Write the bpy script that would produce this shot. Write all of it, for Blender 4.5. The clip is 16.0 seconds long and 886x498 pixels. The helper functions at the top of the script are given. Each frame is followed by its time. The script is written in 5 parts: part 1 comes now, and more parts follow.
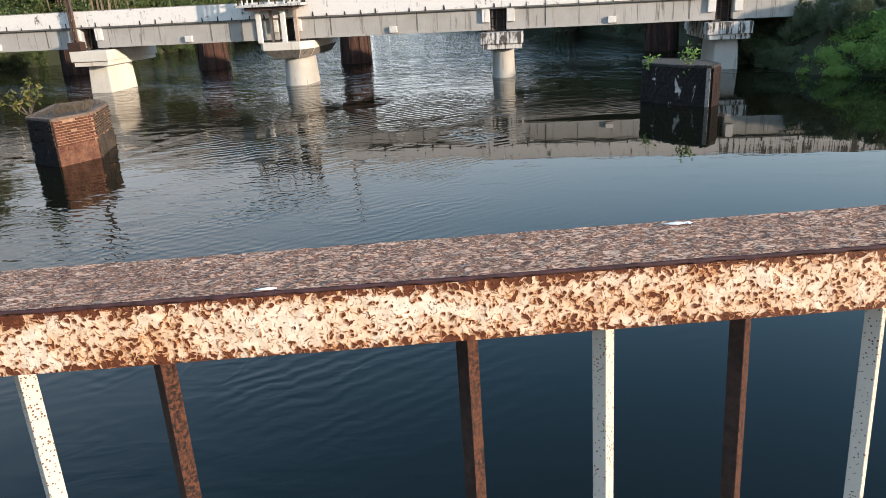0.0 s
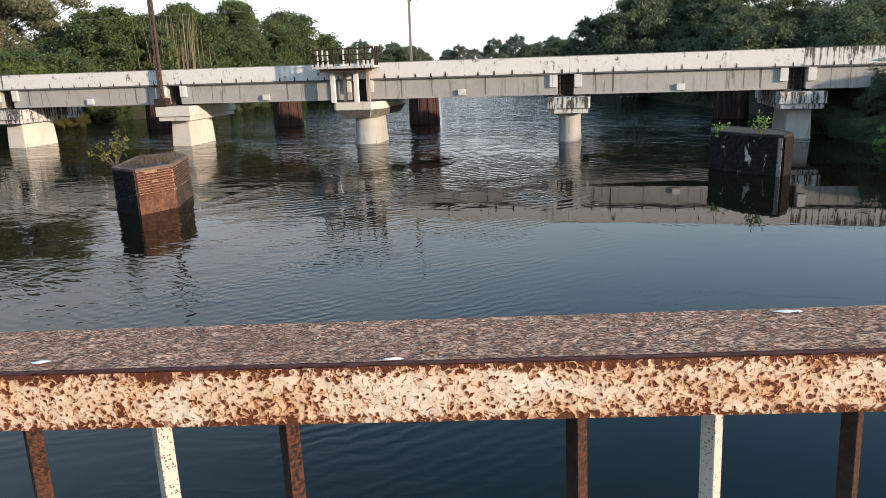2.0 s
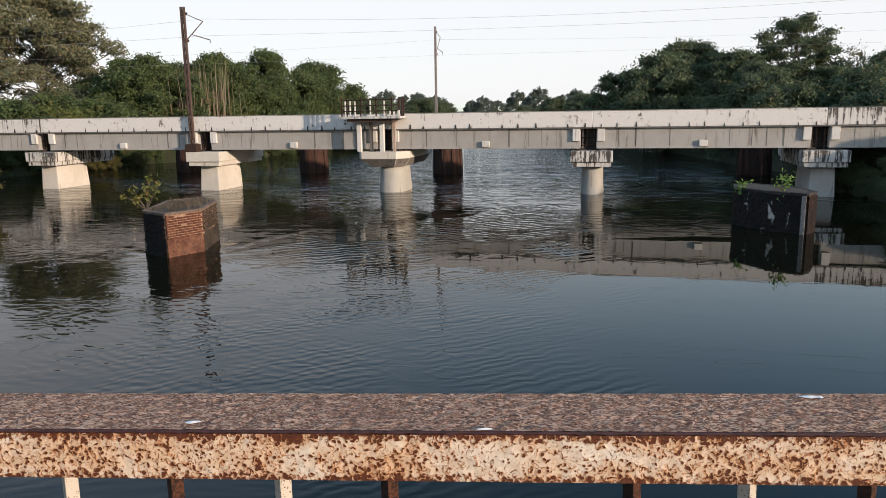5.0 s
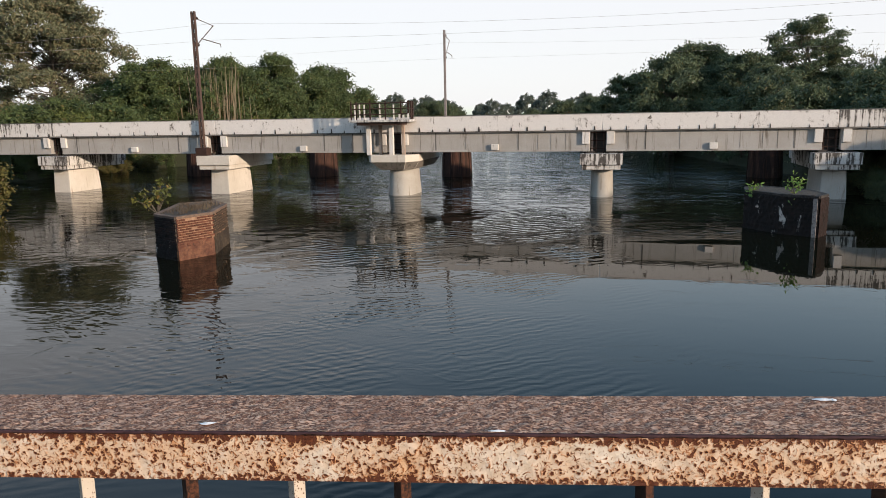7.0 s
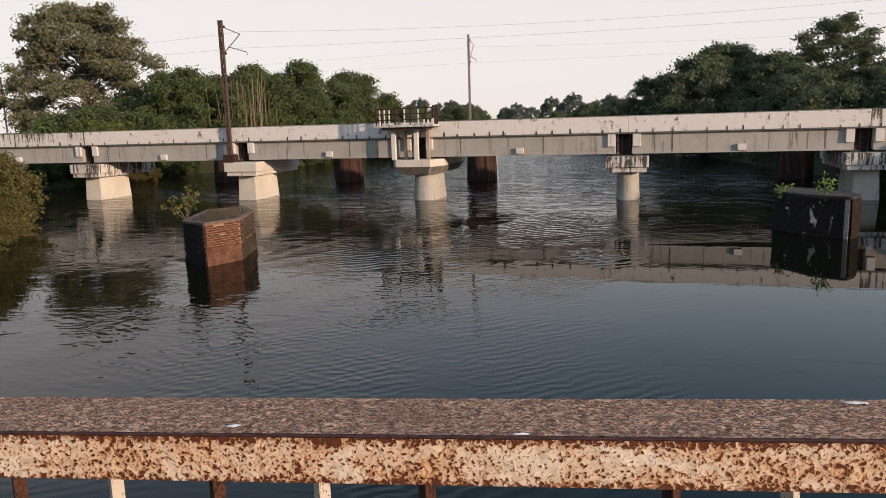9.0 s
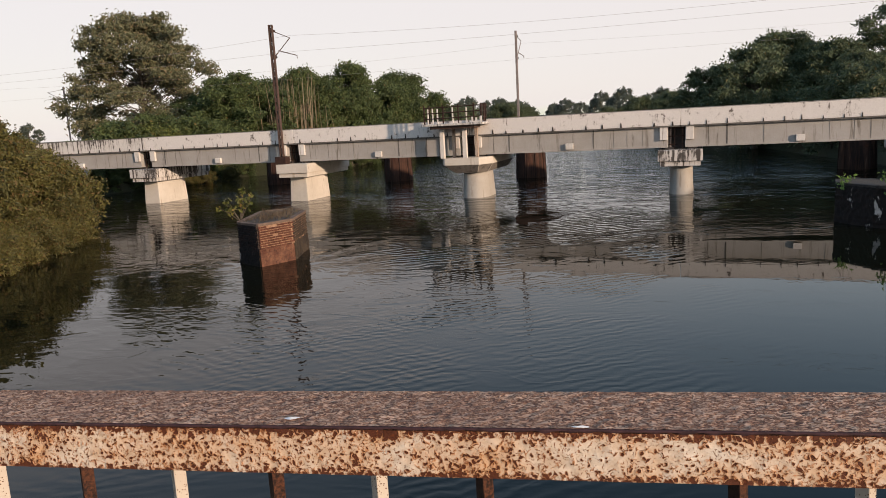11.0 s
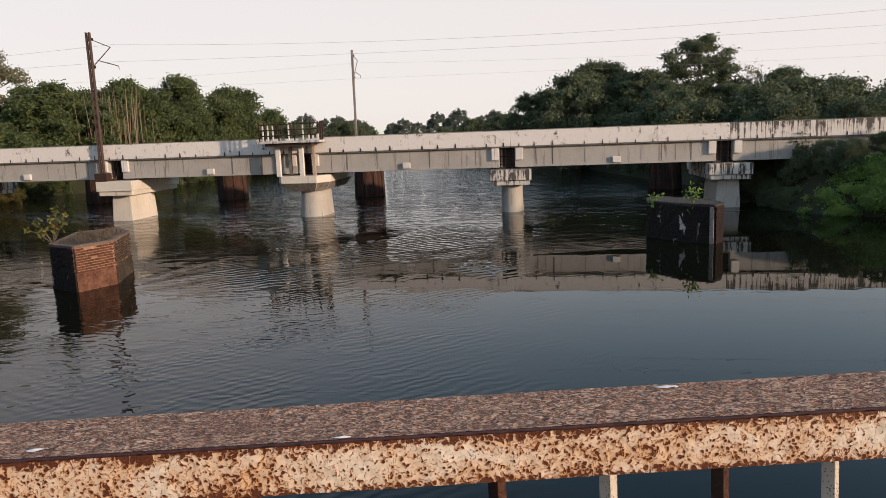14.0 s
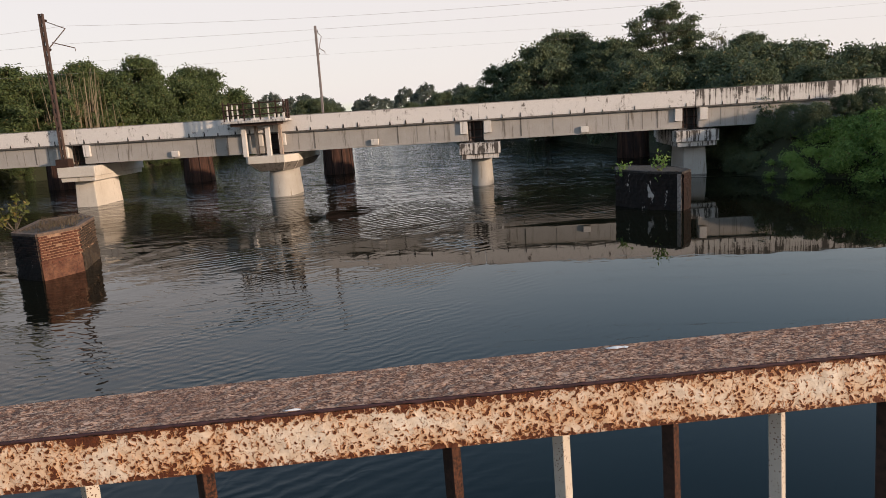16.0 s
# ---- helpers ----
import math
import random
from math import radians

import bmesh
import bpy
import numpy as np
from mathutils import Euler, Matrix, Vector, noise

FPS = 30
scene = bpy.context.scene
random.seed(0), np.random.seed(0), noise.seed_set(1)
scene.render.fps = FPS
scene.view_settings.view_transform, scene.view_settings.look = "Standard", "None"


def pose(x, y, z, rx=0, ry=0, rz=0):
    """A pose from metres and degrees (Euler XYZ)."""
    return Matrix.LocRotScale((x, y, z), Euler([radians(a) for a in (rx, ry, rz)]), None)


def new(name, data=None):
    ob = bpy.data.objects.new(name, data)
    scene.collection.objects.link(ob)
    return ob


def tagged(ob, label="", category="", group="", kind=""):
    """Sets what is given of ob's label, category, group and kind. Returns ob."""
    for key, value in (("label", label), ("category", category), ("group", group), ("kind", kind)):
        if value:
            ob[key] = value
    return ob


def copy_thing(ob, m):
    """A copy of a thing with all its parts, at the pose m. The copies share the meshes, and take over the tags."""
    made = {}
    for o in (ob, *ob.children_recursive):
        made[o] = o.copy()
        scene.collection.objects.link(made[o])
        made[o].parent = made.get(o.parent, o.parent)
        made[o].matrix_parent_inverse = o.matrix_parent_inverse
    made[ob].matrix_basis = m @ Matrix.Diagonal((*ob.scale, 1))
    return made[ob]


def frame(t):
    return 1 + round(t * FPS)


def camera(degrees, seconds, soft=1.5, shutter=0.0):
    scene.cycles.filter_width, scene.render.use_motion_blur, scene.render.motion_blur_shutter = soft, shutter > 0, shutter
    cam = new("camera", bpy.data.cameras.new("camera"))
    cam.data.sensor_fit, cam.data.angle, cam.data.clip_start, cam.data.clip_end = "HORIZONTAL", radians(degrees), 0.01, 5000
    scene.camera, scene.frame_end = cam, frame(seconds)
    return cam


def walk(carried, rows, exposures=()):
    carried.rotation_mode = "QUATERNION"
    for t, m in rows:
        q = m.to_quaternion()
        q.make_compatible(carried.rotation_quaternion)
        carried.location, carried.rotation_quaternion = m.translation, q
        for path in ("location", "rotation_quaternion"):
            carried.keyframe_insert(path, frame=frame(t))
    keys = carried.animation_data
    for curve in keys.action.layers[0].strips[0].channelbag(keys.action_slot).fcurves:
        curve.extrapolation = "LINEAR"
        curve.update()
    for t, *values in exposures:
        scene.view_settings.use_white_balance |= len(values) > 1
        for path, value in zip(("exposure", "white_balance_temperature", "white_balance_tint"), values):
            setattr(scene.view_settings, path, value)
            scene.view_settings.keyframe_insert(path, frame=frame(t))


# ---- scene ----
cam = camera(62.35, 16.0, soft=0.85)
# seconds, eye, turn
ROWS = [
    (0.0, 0.0019, -0.0069, 1.1938, 70.746, 2.802, -3.660),
    (0.5, -0.0321, -0.0172, 1.2055, 72.291, 2.268, -0.927),
    (1.0, -0.0479, -0.0274, 1.2126, 73.620, 2.164, 0.524),
    (1.5, -0.0573, -0.0342, 1.2220, 74.743, 2.039, 1.256),
    (2.0, -0.0611, -0.0409, 1.2282, 75.553, 1.917, 1.466),
    (2.5, -0.0674, -0.0656, 1.2498, 76.339, 1.844, 1.819),
    (3.0, -0.0814, -0.1196, 1.2846, 77.920, 1.621, 3.029),
    (3.5, -0.1062, -0.1643, 1.3095, 78.826, 1.067, 3.810),
    (4.0, -0.1215, -0.1871, 1.3209, 79.345, 1.181, 3.872),
    (6.5, -0.1426, -0.2116, 1.3278, 79.338, 0.154, 2.290),
    (7.0, -0.1411, -0.2121, 1.3269, 79.611, 1.016, 3.975),
    (7.5, -0.1394, -0.2168, 1.3234, 80.328, 1.825, 5.420),
    (8.0, -0.1335, -0.2174, 1.3227, 80.132, 1.919, 5.083),
    (8.5, -0.1336, -0.2144, 1.3254, 80.075, 1.521, 5.097),
    (9.0, -0.1378, -0.2130, 1.3249, 79.994, 1.717, 5.871),
    (9.5, -0.1473, -0.2093, 1.3168, 79.881, 3.177, 9.692),
    (12.0, -0.1397, -0.2014, 1.3116, 80.226, 2.914, 9.134),
    (12.5, -0.1169, -0.1949, 1.3065, 80.423, 2.799, 6.102),
    (13.0, -0.0953, -0.1959, 1.3040, 80.365, 2.299, 3.280),
    (13.5, -0.0634, -0.2051, 1.3077, 81.077, 1.753, -0.610),
    (14.0, -0.0443, -0.2044, 1.3011, 80.894, 2.059, -2.805),
    (14.5, -0.0217, -0.2074, 1.3004, 80.673, 2.096, -5.132),
    (15.0, -0.0038, -0.2109, 1.2990, 81.126, 1.834, -7.120),
    (15.5, 0.0035, -0.2103, 1.2957, 80.738, 2.268, -7.087),
    (16.0, -0.0105, -0.2024, 1.2890, 78.846, 3.605, -5.263),
]
EXPOSURES = [(0.0, 0.98, 6420, 8), (1.5, 0.86, 6420, 8), (2.5, 0.54, 6550, 10), (3.5, 0.36, 6650, 11), (7.4, 0.36, 6700, 11), (8.4, 0.17, 7270, 17), (16.0, 0.17, 7270, 17)]
walk(cam, [(t, pose(x, y, z, rx, ry, rz)) for t, x, y, z, rx, ry, rz in ROWS], EXPOSURES)

# ---------------------------------------------------------------- world and sun
SUN_AZ, SUN_EL = 125.0, 11.0     # degrees: clockwise from +y, above the horizon
world = bpy.data.worlds.new("sky")
scene.world = world
world.use_nodes = True
wn = world.node_tree
sky = wn.nodes.new("ShaderNodeTexSky")
sky.sky_type, sky.sun_disc = "NISHITA", False
sky.sun_elevation, sky.sun_rotation = radians(SUN_EL), radians(SUN_AZ)
sky.air_density, sky.dust_density, sky.ozone_density = 1.0, 0.8, 2.0
haze = wn.nodes.new("ShaderNodeMix")
haze.data_type = "RGBA"
thick = wn.nodes.new("ShaderNodeMapRange")
thick.inputs["From Min"].default_value, thick.inputs["From Max"].default_value = 1.2, 2.8
thick.inputs["To Min"].default_value, thick.inputs["To Max"].default_value = 0.05, 0.94
grey = wn.nodes.new("ShaderNodeRGBToBW")
wn.links.new(sky.outputs[0], grey.inputs[0])
wn.links.new(grey.outputs[0], thick.inputs["Value"])
wn.links.new(thick.outputs[0], haze.inputs["Factor"])
haze.inputs["B"].default_value = (2.92, 2.93, 3.08, 1)
tint = wn.nodes.new("ShaderNodeMix")
tint.data_type, tint.blend_type = "RGBA", "MULTIPLY"
tint.inputs["Factor"].default_value = 1.0
tint.inputs["B"].default_value = (0.92, 1.25, 1.27, 1)
wn.links.new(sky.outputs[0], tint.inputs["A"])
wn.links.new(tint.outputs["Result"], haze.inputs["A"])
bg = wn.nodes["Background"]
bg.inputs["Strength"].default_value = 0.245
wn.links.new(haze.outputs["Result"], bg.inputs["Color"])

sun_data = bpy.data.lights.new("sun", "SUN")
sun_data.energy, sun_data.angle, sun_data.color = 4.0, radians(1.2), (1.0, 0.81, 0.64)
sun = new("sun", sun_data)
az, el = radians(SUN_AZ), radians(SUN_EL)
to_sun = Vector((math.sin(az) * math.cos(el), math.cos(az) * math.cos(el), math.sin(el)))
sun.matrix_world = Matrix.Translation((60, -20, 40)) @ to_sun.to_track_quat("Z", "Y").to_matrix().to_4x4()

# ---------------------------------------------------------------- materials
class Mat:
    """A node material with short ways to noise, ramps and mixes."""
    def __init__(self, name, rough=0.8, metal=0.0, spec=0.3):
        self.m = bpy.data.materials.new(name)
        self.m.use_nodes = True
        self.t = self.m.node_tree
        self.p = self.t.nodes["Principled BSDF"]
        self.p.inputs["Roughness"].default_value = rough
        self.p.inputs["Metallic"].default_value = metal
        self.p.inputs["Specular IOR Level"].default_value = spec
        self.coord = None

    def n(self, kind, **ins):
        nd = self.t.nodes.new(kind)
        for k, v in ins.items():
            nd.inputs[k.replace("_", " ")].default_value = v
        return nd

    def link(self, a, b):
        self.t.links.new(a, b)

    def pos(self, scale=(1, 1, 1), rot=(0, 0, 0), world=True):
        if world:
            src = self.t.nodes.new("ShaderNodeNewGeometry").outputs["Position"]
        else:
            src = self.t.nodes.new("ShaderNodeTexCoord").outputs["Object"]
        mp = self.t.nodes.new("ShaderNodeMapping")
        mp.inputs["Scale"].default_value = scale
        mp.inputs["Rotation"].default_value = [radians(a) for a in rot]
        self.link(src, mp.inputs["Vector"])
        return mp.outputs["Vector"]

    def noise(self, vec, scale, detail=4, rough=0.6, dist=0.0):
        nd = self.n("ShaderNodeTexNoise", Scale=scale, Detail=detail, Roughness=rough, Distortion=dist)
        self.link(vec, nd.inputs["Vector"])
        return nd.outputs["Fac"]

    def voronoi(self, vec, scale, feature="F1", out="Distance", rnd=1.0):
        nd = self.n("ShaderNodeTexVoronoi", Scale=scale, Randomness=rnd)
        nd.feature = feature
        self.link(vec, nd.inputs["Vector"])
        return nd.outputs[out]

    def ramp(self, fac, stops, smooth=False):
        nd = self.t.nodes.new("ShaderNodeValToRGB")
        r = nd.color_ramp
        if smooth:
            r.interpolation = "EASE"
        while len(r.elements) < len(stops):
            r.elements.new(0.5)
        for e, (at, c) in zip(r.elements, stops):
            e.position = at
            e.color = (c, c, c, 1) if isinstance(c, (int, float)) else (*c, 1)
        self.link(fac, nd.inputs["Fac"])
        return nd.outputs["Color"]

    def mix(self, fac, a, b, mode="MIX"):
        nd = self.t.nodes.new("ShaderNodeMix")
        nd.data_type, nd.blend_type = "RGBA", mode
        for key, val in (("Factor", fac), ("A", a), ("B", b)):
            if isinstance(val, (int, float)):
                nd.inputs[key].default_value = val if key == "Factor" else (val, val, val, 1)
            elif isinstance(val, tuple):
                nd.inputs[key].default_value = (*val, 1)
            else:
                self.link(val, nd.inputs[key])
        return nd.outputs["Result"]

    def math(self, op, a, b=0.5):
        nd = self.t.nodes.new("ShaderNodeMath")
        nd.operation = op
        for i, val in enumerate((a, b)):
            if isinstance(val, (int, float)):
                nd.inputs[i].default_value = val
            else:
                self.link(val, nd.inputs[i])
        return nd.outputs[0]

    def bump(self, height, dist=0.01, strength=1.0, prev=None):
        nd = self.n("ShaderNodeBump", Strength=strength, Distance=dist)
        self.link(height, nd.inputs["Height"])
        if prev is not None:
            self.link(prev, nd.inputs["Normal"])
        return nd.outputs["Normal"]

    def done(self, color=None, normal=None, rough=None):
        if color is not None:
            if isinstance(color, tuple):
                self.p.inputs["Base Color"].default_value = (*color, 1)
            else:
                self.link(color, self.p.inputs["Base Color"])
        if normal is not None:
            self.link(normal, self.p.inputs["Normal"])
        if rough is not None:
            self.link(rough, self.p.inputs["Roughness"])
        return self.m


def concrete(name, clean, grime, amount, streak=1.0):
    k = Mat(name, 0.85)
    v = k.pos()
    streaks = k.noise(k.pos((2.2, 2.2, 0.22)), 1.4 * streak, 6, 0.7, 0.6)
    patches = k.noise(v, 0.5, 5, 0.65, 0.3)
    fine = k.noise(v, 14, 4, 0.7)
    col = k.mix(k.ramp(fine, [(0.3, 0.0), (0.7, 1.0)]), tuple(c * 0.88 for c in clean), clean)
    col = k.mix(k.ramp(patches, [(0.38, 0.0), (0.68, 0.55)]), col, tuple(c * f for c, f in zip(clean, (0.66, 0.64, 0.6))))
    col = k.mix(k.ramp(streaks, [(0.62 - amount, 0.0), (0.72 - amount * 0.5, 0.9)]), col, grime)
    runs = k.noise(k.pos((4.5, 4.5, 0.35)), 1.0, 5, 0.65, 0.5)
    col = k.mix(k.ramp(runs, [(0.60, 0.0), (0.76, 0.4)]), col, tuple(c * f for c, f in zip(clean, (0.52, 0.44, 0.38))))
    return k.done(col, k.bump(fine, 0.01, 0.5))


def dripping(name, clean, black, top, reach):
    """Whitewash with black mould running down from the upper edge in strips of uneven length."""
    k = Mat(name, 0.88)
    v = k.pos()
    sep = k.t.nodes.new("ShaderNodeSeparateXYZ")
    k.link(v, sep.inputs[0])
    down = k.math("DIVIDE", k.math("SUBTRACT", top, sep.outputs["Z"]), reach)
    strip = k.noise(k.pos((5.2, 5.2, 0.22)), 1.0, 5, 0.75, 0.2)
    blot = k.noise(v, 2.1, 6, 0.7, 0.6)
    fine = k.noise(v, 16, 4, 0.7)
    col = k.mix(k.ramp(fine, [(0.3, 0.0), (0.7, 1.0)]), tuple(c * 0.84 for c in clean), clean)
    lead = k.math("ADD", k.math("MULTIPLY", strip, 0.75), k.math("MULTIPLY", blot, 0.3))
    lead = k.math("SUBTRACT", lead, k.math("MULTIPLY", down, 0.075))
    col = k.mix(k.ramp(lead, [(0.46, 0.0), (0.54, 0.6)]), col, (0.26, 0.23, 0.20))
    col = k.mix(k.ramp(lead, [(0.515, 0.0), (0.545, 0.92)]), col, black)
    return k.done(col, k.bump(k.math("ADD", fine, lead), 0.012, 0.6))


CONCRETE = concrete("weathered_concrete", (0.39, 0.372, 0.35), (0.14, 0.12, 0.10), 0.05, 1.1)
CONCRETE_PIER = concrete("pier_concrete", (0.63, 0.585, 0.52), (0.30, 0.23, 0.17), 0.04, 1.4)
# darker copy of the pier concrete, for shafts out of the sun
CONCRETE_SHADED = concrete("shaded_pier_concrete", (0.43, 0.41, 0.375), (0.20, 0.165, 0.13), 0.05, 1.4)
CONCRETE_CAP = concrete("streaked_concrete", (0.62, 0.60, 0.57), (0.05, 0.045, 0.045), 0.17, 2.2)
# stained concrete, darkened further to carry the underside's shade
CAP_UNDER = concrete("stained_and_shaded_cap_underside", (0.20, 0.18, 0.16), (0.06, 0.05, 0.042), 0.14, 1.8)
DRIP = concrete("stained_drip_course", (0.16, 0.15, 0.14), (0.03, 0.028, 0.026), 0.1, 2.0)
STAINED_POST = concrete("rust_stained_post", (0.42, 0.34, 0.28), (0.13, 0.08, 0.06), 0.12, 2.4)
JOINT = concrete("grey_stained_joint", (0.27, 0.25, 0.225), (0.10, 0.085, 0.07), 0.1, 2.0)
COPING_GREY = concrete("weathered_top_edge", (0.40, 0.38, 0.36), (0.05, 0.045, 0.04), 0.16, 2.6)


def peeling(name, clean, black, level):
    """Whitewash that has come off in ragged black blotches."""
    k = Mat(name, 0.88)
    v = k.pos()
    blot = k.noise(v, 1.7, 7, 0.72, 0.8)
    run = k.noise(k.pos((3.0, 3.0, 0.35)), 1.6, 5, 0.7, 0.5)
    fine = k.noise(v, 16, 4, 0.7)
    col = k.mix(k.ramp(fine, [(0.3, 0.0), (0.7, 1.0)]), tuple(c * 0.84 for c in clean), clean)
    m1 = k.math("ADD", k.math("MULTIPLY", blot, 0.72), k.math("MULTIPLY", run, 0.34))
    col = k.mix(k.ramp(m1, [(level - 0.05, 0.0), (level, 0.45)]), col, (0.22, 0.19, 0.165))
    col = k.mix(k.ramp(m1, [(level, 0.0), (level + 0.025, 0.95)]), col, black)
    return k.done(col, k.bump(k.math("ADD", fine, m1), 0.012, 0.6))


CAP_PEEL = dripping("peeling_cap_whitewash", (0.60, 0.575, 0.545), (0.045, 0.038, 0.034), -1.0, 2.2)
PARAPET_PALE = peeling("stained_parapet_whitewash", (0.70, 0.665, 0.63), (0.13, 0.11, 0.095), 0.625)
PARAPET_MOULD = dripping("mould_streaked_parapet", (0.66, 0.63, 0.595), (0.06, 0.052, 0.046), 1.24, 0.9)
WHITEWASH = concrete("whitewashed_concrete", (0.68, 0.65, 0.615), (0.14, 0.12, 0.105), 0.04, 1.2)


def plain(name, col, rough=0.7, metal=0.0, vary=0.35, scale=20):
    k = Mat(name, rough, metal)
    f = k.noise(k.pos(), scale, 5, 0.7)
    c = k.mix(k.ramp(f, [(0.3, 0.0), (0.7, 1.0)]), tuple(x * (1 - vary) for x in col), tuple(min(1, x * (1 + vary)) for x in col))
    return k.done(c, k.bump(f, 0.003, 0.4))


# shade of the girder gaps as a colour; the drain spouts share it
DARK = plain("dark_shadow_gap", (0.045, 0.04, 0.037))
RUST_IRON = plain("rusty_iron", (0.038, 0.020, 0.015), 0.85, scale=6)
MAST_STEEL = plain("rusted_mast_steel", (0.075, 0.046, 0.036), 0.7, scale=3)
MAST_GREY = plain("weathered_galvanised_steel", (0.20, 0.17, 0.16), 0.6, scale=3)
WIRE = plain("overhead_wire_metal", (0.36, 0.34, 0.34), 0.5)
PORCELAIN = plain("brown_insulator_glaze", (0.05, 0.03, 0.025), 0.25)

# water: dark river with broken ripples
k = Mat("river_water", 0.012, 0.0, 0.28)
k.p.inputs["IOR"].default_value = 1.33
big = k.noise(k.pos((1, 1, 0)), 0.05, 3, 0.5, 1.5)
sep = k.t.nodes.new("ShaderNodeSeparateXYZ")
k.link(k.pos(), sep.inputs[0])
def span(sock, a, b, c, d):
    mr = k.n("ShaderNodeMapRange", From_Min=a, From_Max=b, To_Min=c, To_Max=d)
    mr.interpolation_type = "SMOOTHSTEP"
    k.link(sock, mr.inputs["Value"])
    return mr.outputs[0]
# the current runs on the left side and past the piers, the right side lies calm
side = span(sep.outputs["X"], -7.0, 4.0, 1.0, 0.10)
stream = span(sep.outputs["Y"], 34.0, 52.0, 0.0, 1.0)
patch_a = k.ramp(k.noise(k.pos((1, 1, 0)), 0.17, 2, 0.5, 1.2), [(0.47, 0.03), (0.62, 1.0)], True)
patch_b = k.ramp(k.noise(k.pos((1, 1, 0), (0, 0, 70)), 0.13, 2, 0.5, 1.0), [(0.47, 0.03), (0.62, 1.0)], True)
rip_a = k.noise(k.pos((0.62, 1.45, 0), (0, 0, 26)), 2.0, 2, 0.45, 0.7)
rip_b = k.noise(k.pos((0.60, 1.5, 0), (0, 0, -36)), 2.3, 2, 0.45, 0.7)
swell = k.noise(k.pos((0.6, 1.0, 0), (0, 0, 14)), 0.55, 2, 0.5, 2.0)
h = k.math("ADD", k.math("MULTIPLY", k.math("MULTIPLY", rip_a, patch_a), 0.085), k.math("MULTIPLY", k.math("MULTIPLY", rip_b, patch_b), 0.085))
h = k.math("ADD", h, k.math("MULTIPLY", swell, 0.14))
h = k.math("MULTIPLY", h, side)
# thin curling eddy lines on the smooth water
def eddies(scale, dist, rot, thin, amount):
    e = k.noise(k.pos((0.8, 1.25, 0), (0, 0, rot)), scale, 1, 0.4, dist)
    e = k.ramp(k.math("ABSOLUTE", k.math("SUBTRACT", e, 0.5), 0), [(0.0, 1.0), (thin, 0.0)], True)
    return k.math("MULTIPLY", k.math("MULTIPLY", e, k.math("MULTIPLY", side, span(sep.outputs["Y"], 6.0, 11.0, 0.0, 1.0))), amount)
h = k.math("ADD", h, k.math("MULTIPLY", eddies(0.30, 3.2, 10, 0.06, 0.03), patch_b))
h = k.math("ADD", h, k.math("MULTIPLY", eddies(0.55, 2.4, 50, 0.07, 0.02), patch_a))
# broken water round and beyond the piers
chop = k.noise(k.pos((0.50, 1.2, 0), (0, 0, -10)), 1.15, 3, 0.55, 1.0)
race = k.noise(k.pos((0.3, 0.8, 0), (0, 0, 8)), 0.36, 2, 0.5, 2.0)
rough_water = k.math("ADD", k.math("MULTIPLY", chop, 1.35), k.math("MULTIPLY", race, 1.8))
h = k.math("ADD", h, k.math("MULTIPLY", rough_water, stream))
def train(angle, scale, x0, x1, y0, y1, amount):
    wv = k.n("ShaderNodeTexWave", Scale=scale, Distortion=7.0, Detail=3.0, Detail_Scale=1.2)
    k.link(k.pos((1, 1, 0), (0, 0, angle)), wv.inputs["Vector"])
    patch = k.ramp(k.noise(k.pos((1, 1, 0)), 0.23, 2, 0.5, 0.5), [(0.42, 0.0), (0.62, 1.0)])
    m1 = k.math("MULTIPLY", span(sep.outputs["X"], x0, x0 + 3, 0.0, 1.0), span(sep.outputs["X"], x1 - 3, x1, 1.0, 0.0))
    m2 = k.math("MULTIPLY", span(sep.outputs["Y"], y0, y0 + 3, 0.0, 1.0), span(sep.outputs["Y"], y1 - 5, y1, 1.0, 0.0))
    return k.math("MULTIPLY", k.math("MULTIPLY", wv.outputs["Fac"], patch), k.math("MULTIPLY", k.math("MULTIPLY", m1, m2), amount))
h = k.math("ADD", h, train(58, 1.1, -9, 5, 6, 24, 0.04))
h = k.math("ADD", h, train(118, 1.0, -16, -1, 3, 22, 0.04))
h = k.math("ADD", h, train(66, 0.7, -9, 5, 22, 42, 0.12))
h = k.math("ADD", h, train(72, 0.8, 2, 13, 27, 38, 0.13))
m1 = k.math("MULTIPLY", span(sep.outputs["X"], 1.5, 4.0, 0.0, 1.0), span(sep.outputs["X"], 9.5, 13.0, 1.0, 0.0))
m2 = k.math("MULTIPLY", span(sep.outputs["Y"], 27.5, 30.0, 0.0, 1.0), span(sep.outputs["Y"], 33.0, 37.0, 1.0, 0.0))
h = k.math("ADD", h, k.math("MULTIPLY", k.math("MULTIPLY", chop, k.math("MULTIPLY", m1, m2)), 0.55))
